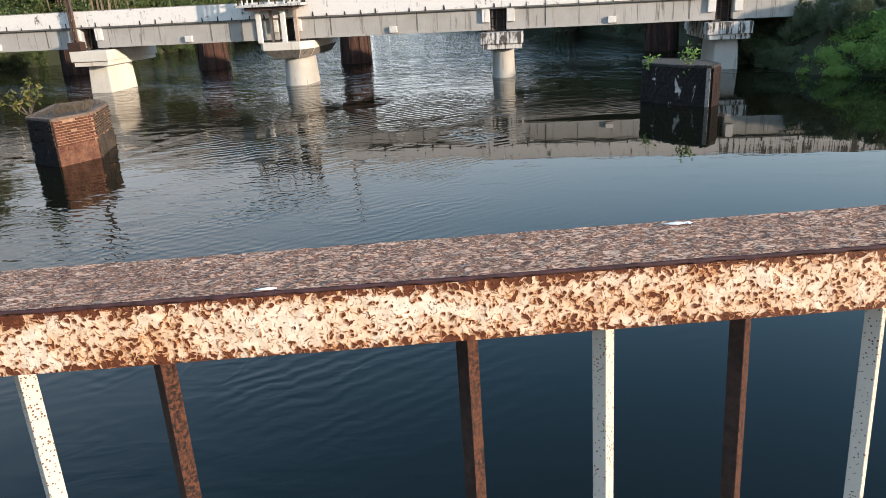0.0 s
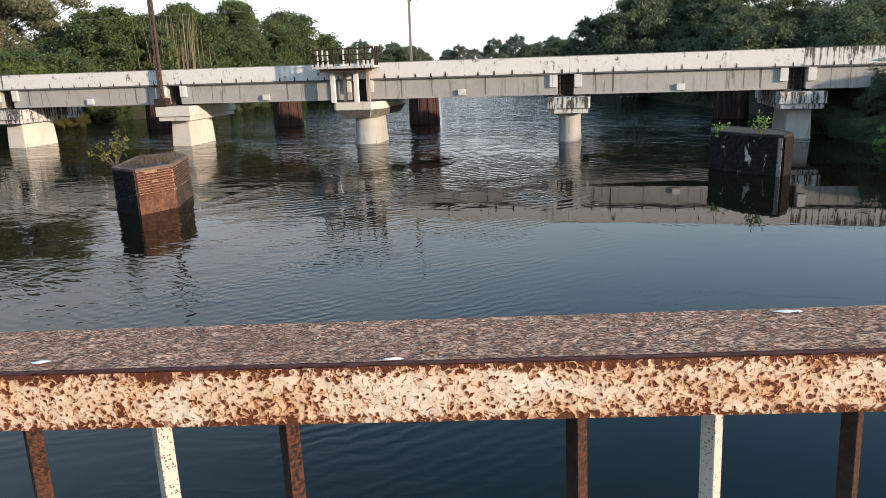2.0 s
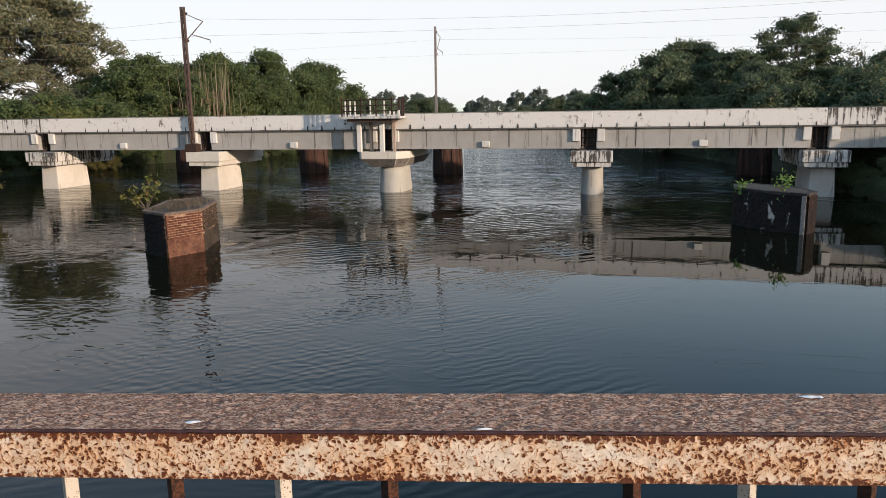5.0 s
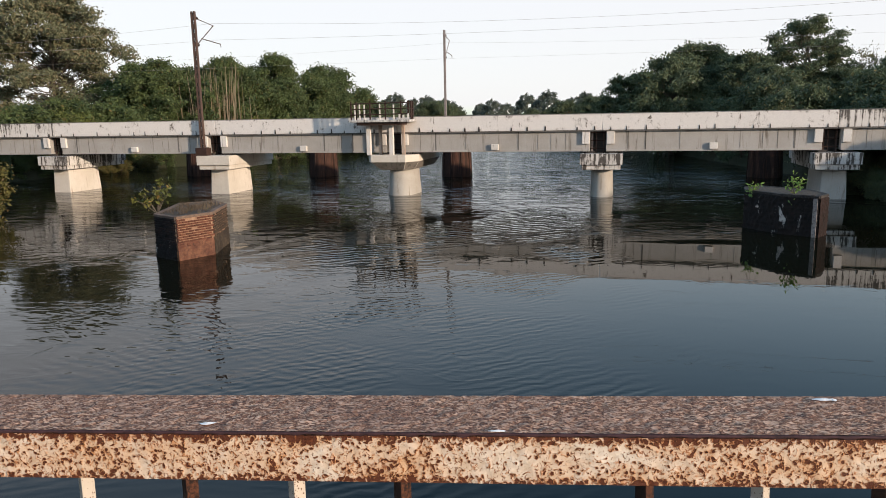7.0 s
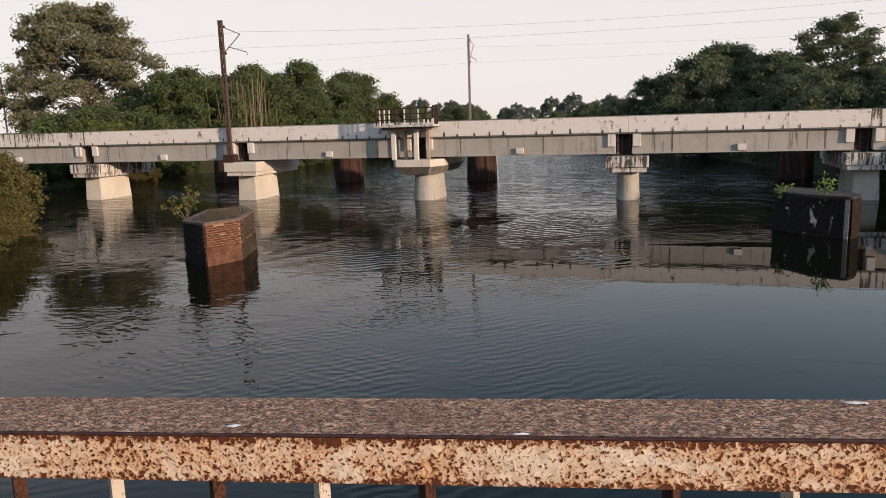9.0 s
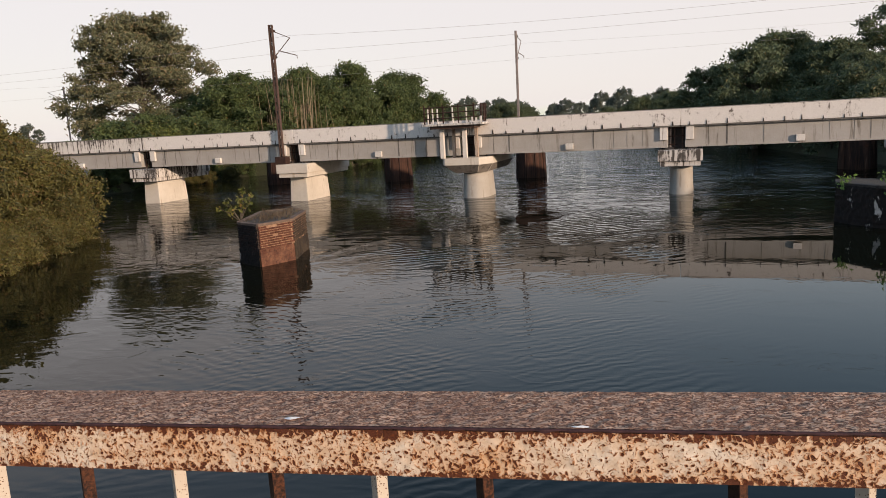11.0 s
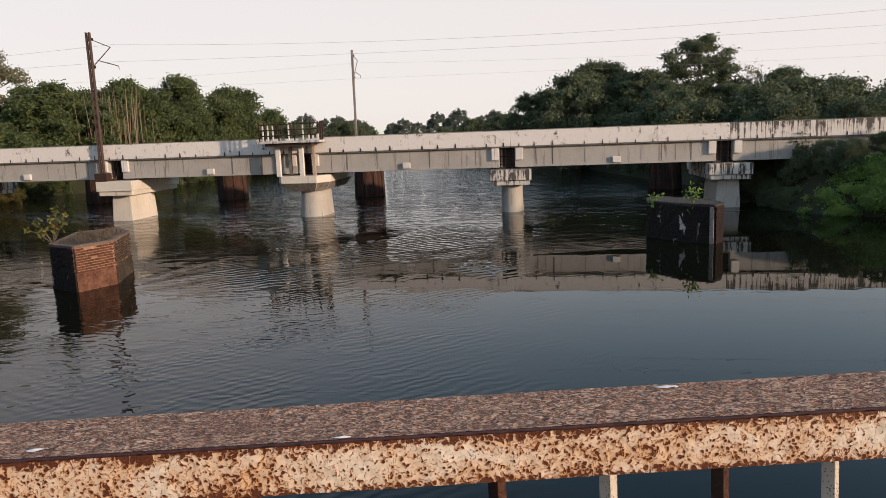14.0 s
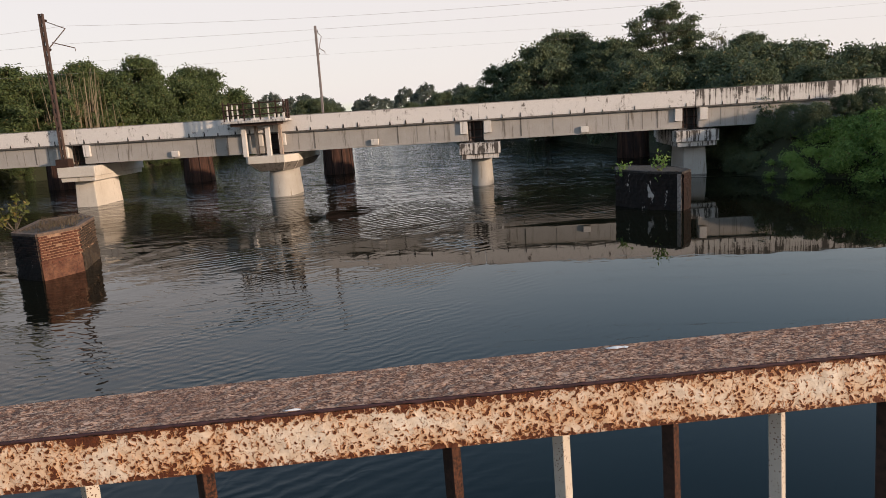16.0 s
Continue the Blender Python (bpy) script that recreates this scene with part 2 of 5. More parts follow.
# the wake and the bow wave of the brick stump, and the riffle beyond the black one
def wake(x0, y0, x1, y1, width, amount):
    ln = math.hypot(x1 - x0, y1 - y0)
    ux, uy = (x1 - x0) / ln, (y1 - y0) / ln
    wob = k.math("MULTIPLY", k.math("SUBTRACT", k.noise(k.pos((1, 1, 0)), 0.9, 2, 0.5), 0.5), 0.9)
    dx, dy = k.math("SUBTRACT", sep.outputs["X"], x0), k.math("SUBTRACT", sep.outputs["Y"], y0)
    along = k.math("ADD", k.math("MULTIPLY", dx, ux), k.math("MULTIPLY", dy, uy))
    across = k.math("ADD", k.math("SUBTRACT", k.math("MULTIPLY", dx, -uy), k.math("MULTIPLY", dy, -ux)), wob)
    ridge = span(k.math("ABSOLUTE", across, 0), 0.0, width, 1.0, 0.0)
    keep = k.math("MULTIPLY", span(along, -0.4, 0.5, 0.0, 1.0), span(along, ln * 0.5, ln, 1.0, 0.0))
    return k.math("MULTIPLY", k.math("MULTIPLY", ridge, keep), amount)
for args in ((-10.3, 24.9, -7.2, 31.5, 0.8, 0.16), (-9.9, 24.3, -5.8, 28.5, 0.6, 0.10), (-12.1, 24.6, -14.6, 26.6, 0.6, 0.28), (-12.2, 24.0, -15.0, 24.9, 0.5, 0.2),
             (16.6, 39.2, 23.0, 36.4, 0.35, 0.4), (-5.4, 43.6, -0.5, 52.0, 0.6, 0.35), (-7.0, 43.5, -11.0, 50.0, 0.6, 0.35), (6.8, 41.4, 10.0, 49.0, 0.5, 0.3)):
    h = k.math("ADD", h, wake(*args))
silt = k.mix(k.ramp(big, [(0.35, 0.0), (0.7, 1.0)]), (0.0050, 0.0066, 0.0036), (0.0095, 0.0080, 0.0048))
WATER = k.done(silt, k.bump(h, 0.095, 1.0))

# bank soil and grass
k = Mat("bank_soil", 0.95)
f1 = k.noise(k.pos(), 0.25, 6, 0.7)
f2 = k.noise(k.pos(), 6, 4, 0.7)
c = k.mix(k.ramp(f1, [(0.35, 0.0), (0.65, 1.0)]), (0.022, 0.03, 0.012), (0.05, 0.045, 0.024))
SOIL = k.done(k.mix(k.ramp(f2, [(0.3, 0.0), (0.7, 0.6)]), c, (0.03, 0.032, 0.015)), k.bump(f2, 0.1))


def leaf_mat(name, a, b, dry=(0.16, 0.13, 0.05), dry_amount=0.04):
    k = Mat(name, 0.55, 0.0, 0.3)
    rnd = k.t.nodes.new("ShaderNodeNewGeometry").outputs["Random Per Island"]
    patch = k.noise(k.pos(), 0.5, 3, 0.6)
    c = k.mix(rnd, a, b)
    c = k.mix(k.ramp(patch, [(0.4, 0.0), (0.7, 0.5)]), c, tuple(x * 1.35 for x in b))
    c = k.mix(k.ramp(rnd, [(1 - dry_amount, 0.0), (1 - dry_amount * 0.6, 1.0)]), c, dry)
    k.done(c)
    tr = k.n("ShaderNodeBsdfTranslucent")
    k.link(c, tr.inputs["Color"])
    mx = k.n("ShaderNodeMixShader", Fac=0.25)
    k.link(k.p.outputs[0], mx.inputs[1])
    k.link(tr.outputs[0], mx.inputs[2])
    k.link(mx.outputs[0], k.t.nodes["Material Output"].inputs["Surface"])
    return k.m


LEAF_DARK = leaf_mat("dark_green_leaves", (0.046, 0.068, 0.042), (0.118, 0.148, 0.074))
LEAF_MID = leaf_mat("green_leaves", (0.036, 0.060, 0.024), (0.100, 0.132, 0.046))
LEAF_OLIVE = leaf_mat("dusty_olive_leaves", (0.082, 0.092, 0.050), (0.178, 0.178, 0.098), (0.2, 0.16, 0.09), 0.2)
LEAF_BRIGHT = leaf_mat("bright_creeper_leaves", (0.070, 0.145, 0.034), (0.21, 0.32, 0.075))
LEAF_YELLOW = leaf_mat("yellowing_leaves", (0.06, 0.08, 0.02), (0.16, 0.15, 0.04), (0.24, 0.17, 0.05), 0.15)
# distance haze is mixed into this pale bluish leaf colour
LEAF_FAR = leaf_mat("haze_tinted_distant_leaves", (0.075, 0.10, 0.085), (0.115, 0.14, 0.115))
LEAF_SUNNY = leaf_mat("sunlit_olive_leaves", (0.040, 0.044, 0.015), (0.155, 0.140, 0.045), (0.13, 0.09, 0.035), 0.2)
LEAF_PALE = leaf_mat("yellow_green_leaves", (0.05, 0.072, 0.02), (0.125, 0.145, 0.04), (0.18, 0.15, 0.05), 0.08)
REED = leaf_mat("dry_reed_stems", (0.22, 0.17, 0.11), (0.34, 0.27, 0.18))
BARK = plain("grey_brown_bark", (0.11, 0.09, 0.07), 0.95, vary=0.5, scale=4)


# rust-bitten cream paint of the railing's face
def rail_paint():
    k = Mat("blistered_cream_paint", 0.6)
    v = k.pos(world=False)
    w = k.noise(v, 60, 4, 0.6)
    big = k.noise(k.pos((1, 1, 1.6), world=False), 9, 4, 0.6, 0.4)
    wob = k.t.nodes.new("ShaderNodeVectorMath")
    wob.operation = "ADD"
    sep = k.n("ShaderNodeTexNoise", Scale=85, Detail=3)
    k.link(v, sep.inputs["Vector"])
    sc = k.t.nodes.new("ShaderNodeVectorMath")
    sc.operation = "SCALE"
    sc.inputs["Scale"].default_value = 0.011
    k.link(sep.outputs["Color"], sc.inputs[0])
    k.link(v, wob.inputs[0])
    k.link(sc.outputs[0], wob.inputs[1])
    sepz = k.t.nodes.new("ShaderNodeSeparateXYZ")
    k.link(v, sepz.inputs[0])
    # rust gathers along the upper and lower edges
    rim = k.math("ABSOLUTE", k.math("MULTIPLY", k.math("SUBTRACT", sepz.outputs["Z"], 0.921), 29.0), 0)
    rim = k.ramp(rim, [(0.55, 0.0), (1.0, 1.0)])
    heavy = k.ramp(big, [(0.36, 0.0), (0.66, 1.0)])
    n1 = k.noise(wob.outputs[0], 125, 2, 0.5, 0.7)
    n2 = k.noise(wob.outputs[0], 290, 2, 0.5, 0.8)
    pits = k.voronoi(wob.outputs[0], 125)
    load = k.math("ADD", k.math("MULTIPLY", heavy, 0.10), k.math("MULTIPLY", rim, 0.19))
    d = k.math("ADD", k.math("SUBTRACT", n1, 0.69), load)
    d2 = k.math("SUBTRACT", k.math("ADD", k.math("MULTIPLY", load, 1.6), 0.20), pits)
    deep = k.math("MAXIMUM", k.ramp(d, [(0.0, 0.0), (0.035, 1.0)]), k.ramp(d2, [(0.0, 0.0), (0.08, 1.0)]))
    edge = k.math("MAXIMUM", k.ramp(k.math("ADD", d, 0.085), [(0.0, 0.0), (0.09, 0.85)]), k.ramp(k.math("ADD", d2, 0.12), [(0.0, 0.0), (0.14, 0.8)]))
    specks = k.ramp(k.math("ADD", n2, k.math("MULTIPLY", load, 0.6)), [(0.62, 0.0), (0.68, 0.8)])
    paint = k.mix(k.ramp(w, [(0.3, 0.0), (0.7, 1.0)]), (0.50, 0.395, 0.295), (0.71, 0.63, 0.53))
    paint = k.mix(k.math("MULTIPLY", heavy, 0.72), paint, (0.55, 0.29, 0.125))
    col = k.mix(edge, paint, k.mix(w, (0.35, 0.095, 0.027), (0.62, 0.27, 0.08)))
    col = k.mix(specks, col, (0.26, 0.08, 0.022))
    col = k.mix(deep, col, k.mix(n2, (0.030, 0.011, 0.008), (0.17, 0.045, 0.014)))
    height = k.math("SUBTRACT", k.math("MULTIPLY", w, 0.6), k.math("ADD", k.math("MULTIPLY", deep, 0.9), k.math("MULTIPLY", specks, 0.35)))
    height = k.math("ADD", height, k.math("MULTIPLY", edge, 0.25))
    return k.done(col, k.bump(height, 0.004, 1.0))


def rail_top():
    k = Mat("pitted_rusty_top", 0.9, 0.0, 0.15)
    v = k.pos((0.62, 1.0, 1), (0, 0, 12), world=False)
    w = k.noise(v, 240, 3, 0.6, 0.8)
    cell = k.noise(v, 200, 2, 0.5, 1.3)
    big = k.noise(k.pos(world=False), 8, 5, 0.65)
    flakes = k.ramp(cell, [(0.44, 0.0), (0.55, 1.0)])
    c = k.mix(flakes, (0.27, 0.130, 0.085), k.mix(k.ramp(w, [(0.35, 0.0), (0.65, 1.0)]), (0.52, 0.275, 0.165), (0.76, 0.50, 0.365)))
    c = k.mix(k.ramp(big, [(0.42, 0.0), (0.66, 0.5)]), c, (0.34, 0.18, 0.125))
    c = k.mix(k.ramp(cell, [(0.34, 0.85), (0.41, 0.0)]), c, (0.06, 0.034, 0.03))
    hgt = k.math("ADD", k.math("MULTIPLY", w, 0.35), flakes)
    return k.done(c, k.bump(hgt, 0.004, 1.0))


RAIL_FACE, RAIL_TOP = rail_paint(), rail_top()
RAIL_EDGE = plain("dark_rust_edge", (0.042, 0.019, 0.021), 0.8, vary=0.6, scale=70)
def bar_rust():
    k = Mat("rust_covered_bar", 0.8)
    v = k.pos(world=False)
    f = k.noise(v, 210, 5, 0.7)
    g_ = k.noise(v, 26, 4, 0.6)
    c = k.mix(k.ramp(f, [(0.42, 0.0), (0.6, 1.0)]), (0.012, 0.006, 0.005), (0.10, 0.036, 0.018))
    c = k.mix(k.ramp(g_, [(0.5, 0.0), (0.7, 0.6)]), c, (0.10, 0.038, 0.02))
    return k.done(c, k.bump(f, 0.002, 0.9))


BAR_RUST = bar_rust()
# dark copy of the bar rust for the sides turned from the sun
BAR_SHADE = plain("shaded_side_bar_rust", (0.030, 0.015, 0.011), 0.7, vary=0.8, scale=90)
DROPPING = plain("dried_white_dropping", (0.75, 0.74, 0.72), 0.9, vary=0.1, scale=200)


def bar_white():
    k = Mat("chipped_cream_bar_paint", 0.55)
    v = k.pos(world=False)
    chips = k.voronoi(v, 240)
    f = k.noise(v, 24, 5, 0.65)
    mask = k.ramp(k.math("SUBTRACT", k.math("MULTIPLY", f, 0.58), chips), [(0.02, 0.0), (0.07, 1.0)])
    c = k.mix(f, (0.46, 0.405, 0.34), (0.56, 0.505, 0.435))
    return k.done(k.mix(mask, c, (0.11, 0.045, 0.02)), k.bump(mask, 0.001, -0.6))


BAR_CREAM = bar_white()


def brick_mat(name, a, b):
    k = Mat(name, 0.9)
    rnd = k.n("ShaderNodeObjectInfo").outputs["Random"]
    f = k.noise(k.pos(), 18, 4, 0.7)
    c = k.mix(rnd, a, b)
    c = k.mix(k.ramp(f, [(0.4, 0.0), (0.75, 0.7)]), c, tuple(x * 0.45 for x in a))
    return k.done(c, k.bump(f, 0.01, 0.6))


BRICK = brick_mat("red_brick", (0.070, 0.026, 0.017), (0.16, 0.062, 0.038))
# dark copy of the brick for the stump side away from the sun
BRICK_DARK = brick_mat("shaded_side_brick", (0.012, 0.010, 0.010), (0.040, 0.021, 0.017))


def masonry(name, a, b, c2, white=0.0):
    k = Mat(name, 0.92)
    v = k.pos()
    f = k.noise(v, 2.2, 6, 0.7, 0.4)
    g2 = k.noise(v, 11, 5, 0.75)
    c = k.mix(k.ramp(f, [(0.35, 0.0), (0.65, 1.0)]), a, b)
    c = k.mix(k.ramp(g2, [(0.45, 0.0), (0.7, 0.9)]), c, c2)
    if white:
        p = k.noise(k.pos((1.6, 1.6, 0.6)), 1.3, 6, 0.75, 0.3)
        c = k.mix(k.ramp(p, [(0.66 - white, 0.0), (0.68 - white, 0.85)]), c, (0.55, 0.5, 0.46))
    return k.done(c, k.bump(g2, 0.04, 0.9))


CORE = masonry("eroded_red_masonry", (0.10, 0.042, 0.027), (0.20, 0.095, 0.058), (0.04, 0.022, 0.017))
GRIME_CORE = masonry("grimy_worn_masonry", (0.03, 0.022, 0.015), (0.085, 0.06, 0.038), (0.014, 0.011, 0.010))
MORTAR = masonry("old_lime_mortar", (0.27, 0.165, 0.105), (0.35, 0.225, 0.15), (0.13, 0.07, 0.045))
BLACK_STONE = masonry("algae_and_shade_black_masonry", (0.008, 0.007, 0.007), (0.022, 0.015, 0.013), (0.006, 0.0065, 0.006), 0.03)
WHITE_WORN = masonry("black_masonry_with_whitewash_scabs", (0.008, 0.007, 0.007), (0.026, 0.017, 0.014), (0.006, 0.0065, 0.006), 0.065)
COPING_BLACK = masonry("blackened_coping", (0.03, 0.027, 0.025), (0.075, 0.065, 0.058), (0.014, 0.013, 0.012))
PALE_STONE = masonry("peeling_whitewash", (0.26, 0.23, 0.21), (0.34, 0.30, 0.28), (0.05, 0.03, 0.026))
RED_STONE = masonry("reddish_masonry", (0.012, 0.008, 0.007), (0.028, 0.014, 0.011), (0.008, 0.006, 0.006))
COPING = masonry("weathered_coping", (0.13, 0.09, 0.07), (0.22, 0.15, 0.11), (0.06, 0.042, 0.034))
TOP_SOIL = masonry("dry_soil_top", (0.06, 0.048, 0.038), (0.10, 0.08, 0.06), (0.03, 0.026, 0.022))
DRY_GRASS = leaf_mat("dry_grass_blades", (0.07, 0.052, 0.038), (0.16, 0.115, 0.075))
ASPHALT = plain("road_asphalt", (0.05, 0.05, 0.05), 0.9)


# ---------------------------------------------------------------- mesh helpers
def mesh_of(name, bm, mats, smooth=False):
    me = bpy.data.meshes.new(name)
    bm.normal_update()
    bm.to_mesh(me)
    bm.free()
    for m in (mats if isinstance(mats, (list, tuple)) else [mats]):
        me.materials.append(m)
    if smooth:
        for p in me.polygons:
            p.use_smooth = True
    return me


def part(name, bm, mats, parent=None, label="", smooth=False):
    ob = new(name, mesh_of(name, bm, mats, smooth))
    if parent is not None:
        ob.parent = parent
    return tagged(ob, label)


def raw(name, verts, faces, mats, parent=None, label="", smooth=False):
    me = bpy.data.meshes.new(name)
    me.from_pydata(verts, [], faces)
    for m in (mats if isinstance(mats, (list, tuple)) else [mats]):
        me.materials.append(m)
    if smooth:
        for p in me.polygons:
            p.use_smooth = True
    ob = new(name, me)
    if parent is not None:
        ob.parent = parent
    return tagged(ob, label)


def thing(name, m, label, category, group="", kind=""):
    ob = new(name)
    ob.matrix_world = m
    ob.empty_display_size = 0.2
    return tagged(ob, label, category, group, kind)


def box(bm, x0, x1, y0, y1, z0, z1, bevel=0.0, taper=None):
    """A box; taper: (dx, dy) by which each side of the top is drawn in."""
    dx, dy = taper or (0, 0)
    vs = [bm.verts.new(c) for c in ((x0, y0, z0), (x1, y0, z0), (x1, y1, z0), (x0, y1, z0),
                                    (x0 + dx, y0 + dy, z1), (x1 - dx, y0 + dy, z1), (x1 - dx, y1 - dy, z1), (x0 + dx, y1 - dy, z1))]
    fs = [bm.faces.new([vs[i] for i in q]) for q in ((3, 2, 1, 0), (4, 5, 6, 7), (0, 1, 5, 4), (1, 2, 6, 5), (2, 3, 7, 6), (3, 0, 4, 7))]
    if bevel:
        edges = list({e for f in fs for e in f.edges})
        bmesh.ops.bevel(bm, geom=edges, offset=bevel, segments=2, affect="EDGES", profile=0.6)
    return vs


def prism(bm, outline, z0, z1, shrink=0.0, bevel=0.0):
    n = len(outline)
    cx, cy = sum(p[0] for p in outline) / n, sum(p[1] for p in outline) / n
    lo = [bm.verts.new((x, y, z0)) for x, y in outline]
    hi = [bm.verts.new((x + (cx - x) * shrink, y + (cy - y) * shrink, z1)) for x, y in outline]
    fs = [bm.faces.new(lo[::-1]), bm.faces.new(hi)]
    for i in range(n):
        j = (i + 1) % n
        fs.append(bm.faces.new((lo[i], lo[j], hi[j], hi[i])))
    if bevel:
        bmesh.ops.bevel(bm, geom=list({e for f in fs for e in f.edges}), offset=bevel, segments=2, affect="EDGES", profile=0.6)
    return lo, hi


def rod(bm, a, b, r0, r1=None, seg=8):
    a, b = Vector(a), Vector(b)
    r1 = r0 if r1 is None else r1
    d = b - a
    q = d.to_track_quat("Z", "Y").to_matrix()
    rings = []
    for p, r in ((a, r0), (b, r1)):
        rings.append([bm.verts.new(p + q @ Vector((r * math.cos(2 * math.pi * i / seg), r * math.sin(2 * math.pi * i / seg), 0))) for i in range(seg)])
    for i in range(seg):
        j = (i + 1) % seg
        bm.faces.new((rings[0][i], rings[0][j], rings[1][j], rings[1][i]))
    bm.faces.new(rings[0][::-1])
    bm.faces.new(rings[1])


# ---------------------------------------------------------------- plan
WATER_Z = -3.52
BRIDGE = pose(5.93, 42.36, 0, 0, 0, -9.72)      # railway bridge: x along it, y across it, origin at a pier
SPAN = 12.2
DECK_TOP, PARAPET_FOOT, SOFFIT = 1.22, 0.37, -0.88


def curve(pts, y):
    return float(np.interp(y, [p[0] for p in pts], [p[1] for p in pts]))


LEFT_BANK = [(-80, -27), (0, -24.5), (18, -23.5), (24, -23), (30, -23.6), (34, -25.5), (44, -36), (56, -40.5), (70, -37.5), (84, -26), (120, -20), (220, -16), (500, -30), (900, -90)]
RIGHT_BANK = [(-80, 40), (0, 37), (20, 33), (28, 29.5), (31, 26.8), (32.6, 25.9), (33.3, 23.6), (34.7, 21.6), (37.5, 20.0), (44, 20.4), (55, 22), (80, 21), (120, 15), (220, 9), (500, -6), (900, -60)]


def ground_z(x, y):
    """Height of the land: river bed, sloping banks, plain."""
    inside = min(x - curve(LEFT_BANK, y), curve(RIGHT_BANK, y) - x)   # > 0 in the river
    t = max(-1.0, min(1.0, -inside / 4.5))
    h = WATER_Z + (2.9 * math.sin(t * math.pi / 2) if t > 0 else 1.8 * t)
    if t > 0:
        h += 0.35 * t * noise.noise(Vector((x * 0.11, y * 0.11, 0)))
    return h


def build_ground():
    def axis(lo, hi, fine0, fine1, step):
        a = list(np.arange(fine0, fine1 + 0.01, step))
        d, p = step, fine1
        while p < hi:
            d *= 1.35
            p += d
            a.append(p)
        d, p = step, fine0
        while p > lo:
            d *= 1.35
            p -= d
            a.insert(0, p)
        return a
    xs, ys = axis(-3500, 3500, -70, 70, 2.0), axis(-3500, 3500, -40, 130, 2.0)
    verts = [(x, y, ground_z(x, y)) for y in ys for x in xs]
    n = len(xs)
    faces = [(j * n + i, j * n + i + 1, (j + 1) * n + i + 1, (j + 1) * n + i) for j in range(len(ys) - 1) for i in range(n - 1)]
    ob = raw("ground", verts, faces, SOIL, smooth=True)
    tagged(ob, "overgrown earth river banks and flat land beyond", "ground", kind="structure")


build_ground()
w = raw("water", [(-700, -400, WATER_Z), (700, -400, WATER_Z), (700, 1500, WATER_Z), (-700, 1500, WATER_Z)], [(0, 1, 2, 3)], WATER)
tagged(w, "dark slow river water with drifting ripples", "water", kind="structure")


# ---------------------------------------------------------------- railway bridge
def round_shaft(bm, half_w, y0, y1, z0, z1, draw, seg=36):
    """A pier shaft with rounded ends in plan, drawn in towards the top."""
    cy, hl = (y0 + y1) / 2, (y1 - y0) / 2
    rings = []
    for j in range(9):
        u = j / 8
        w, l = half_w - draw * u, hl - draw * u
        ring = []
        for q in range(seg):
            a = 2 * math.pi * q / seg
            x, y = math.cos(a), math.sin(a)
            e = 0.03 * (noise.noise(Vector((x * 2, y * 2, u * 5 + y0))) if u < 0.6 else 0.0)
            ring.append(bm.verts.new(((w + e) * math.copysign(abs(x) ** 0.75, x), cy + (l + e) * math.copysign(abs(y) ** 0.75, y), z0 + (z1 - z0) * u)))
        rings.append(ring)
    for a, b in zip(rings, rings[1:]):
        for q in range(seg):
            p = (q + 1) % seg
            bm.faces.new((a[q], a[p], b[p], b[q]))
    bm.faces.new(rings[0][::-1])
    bm.faces.new(rings[-1])


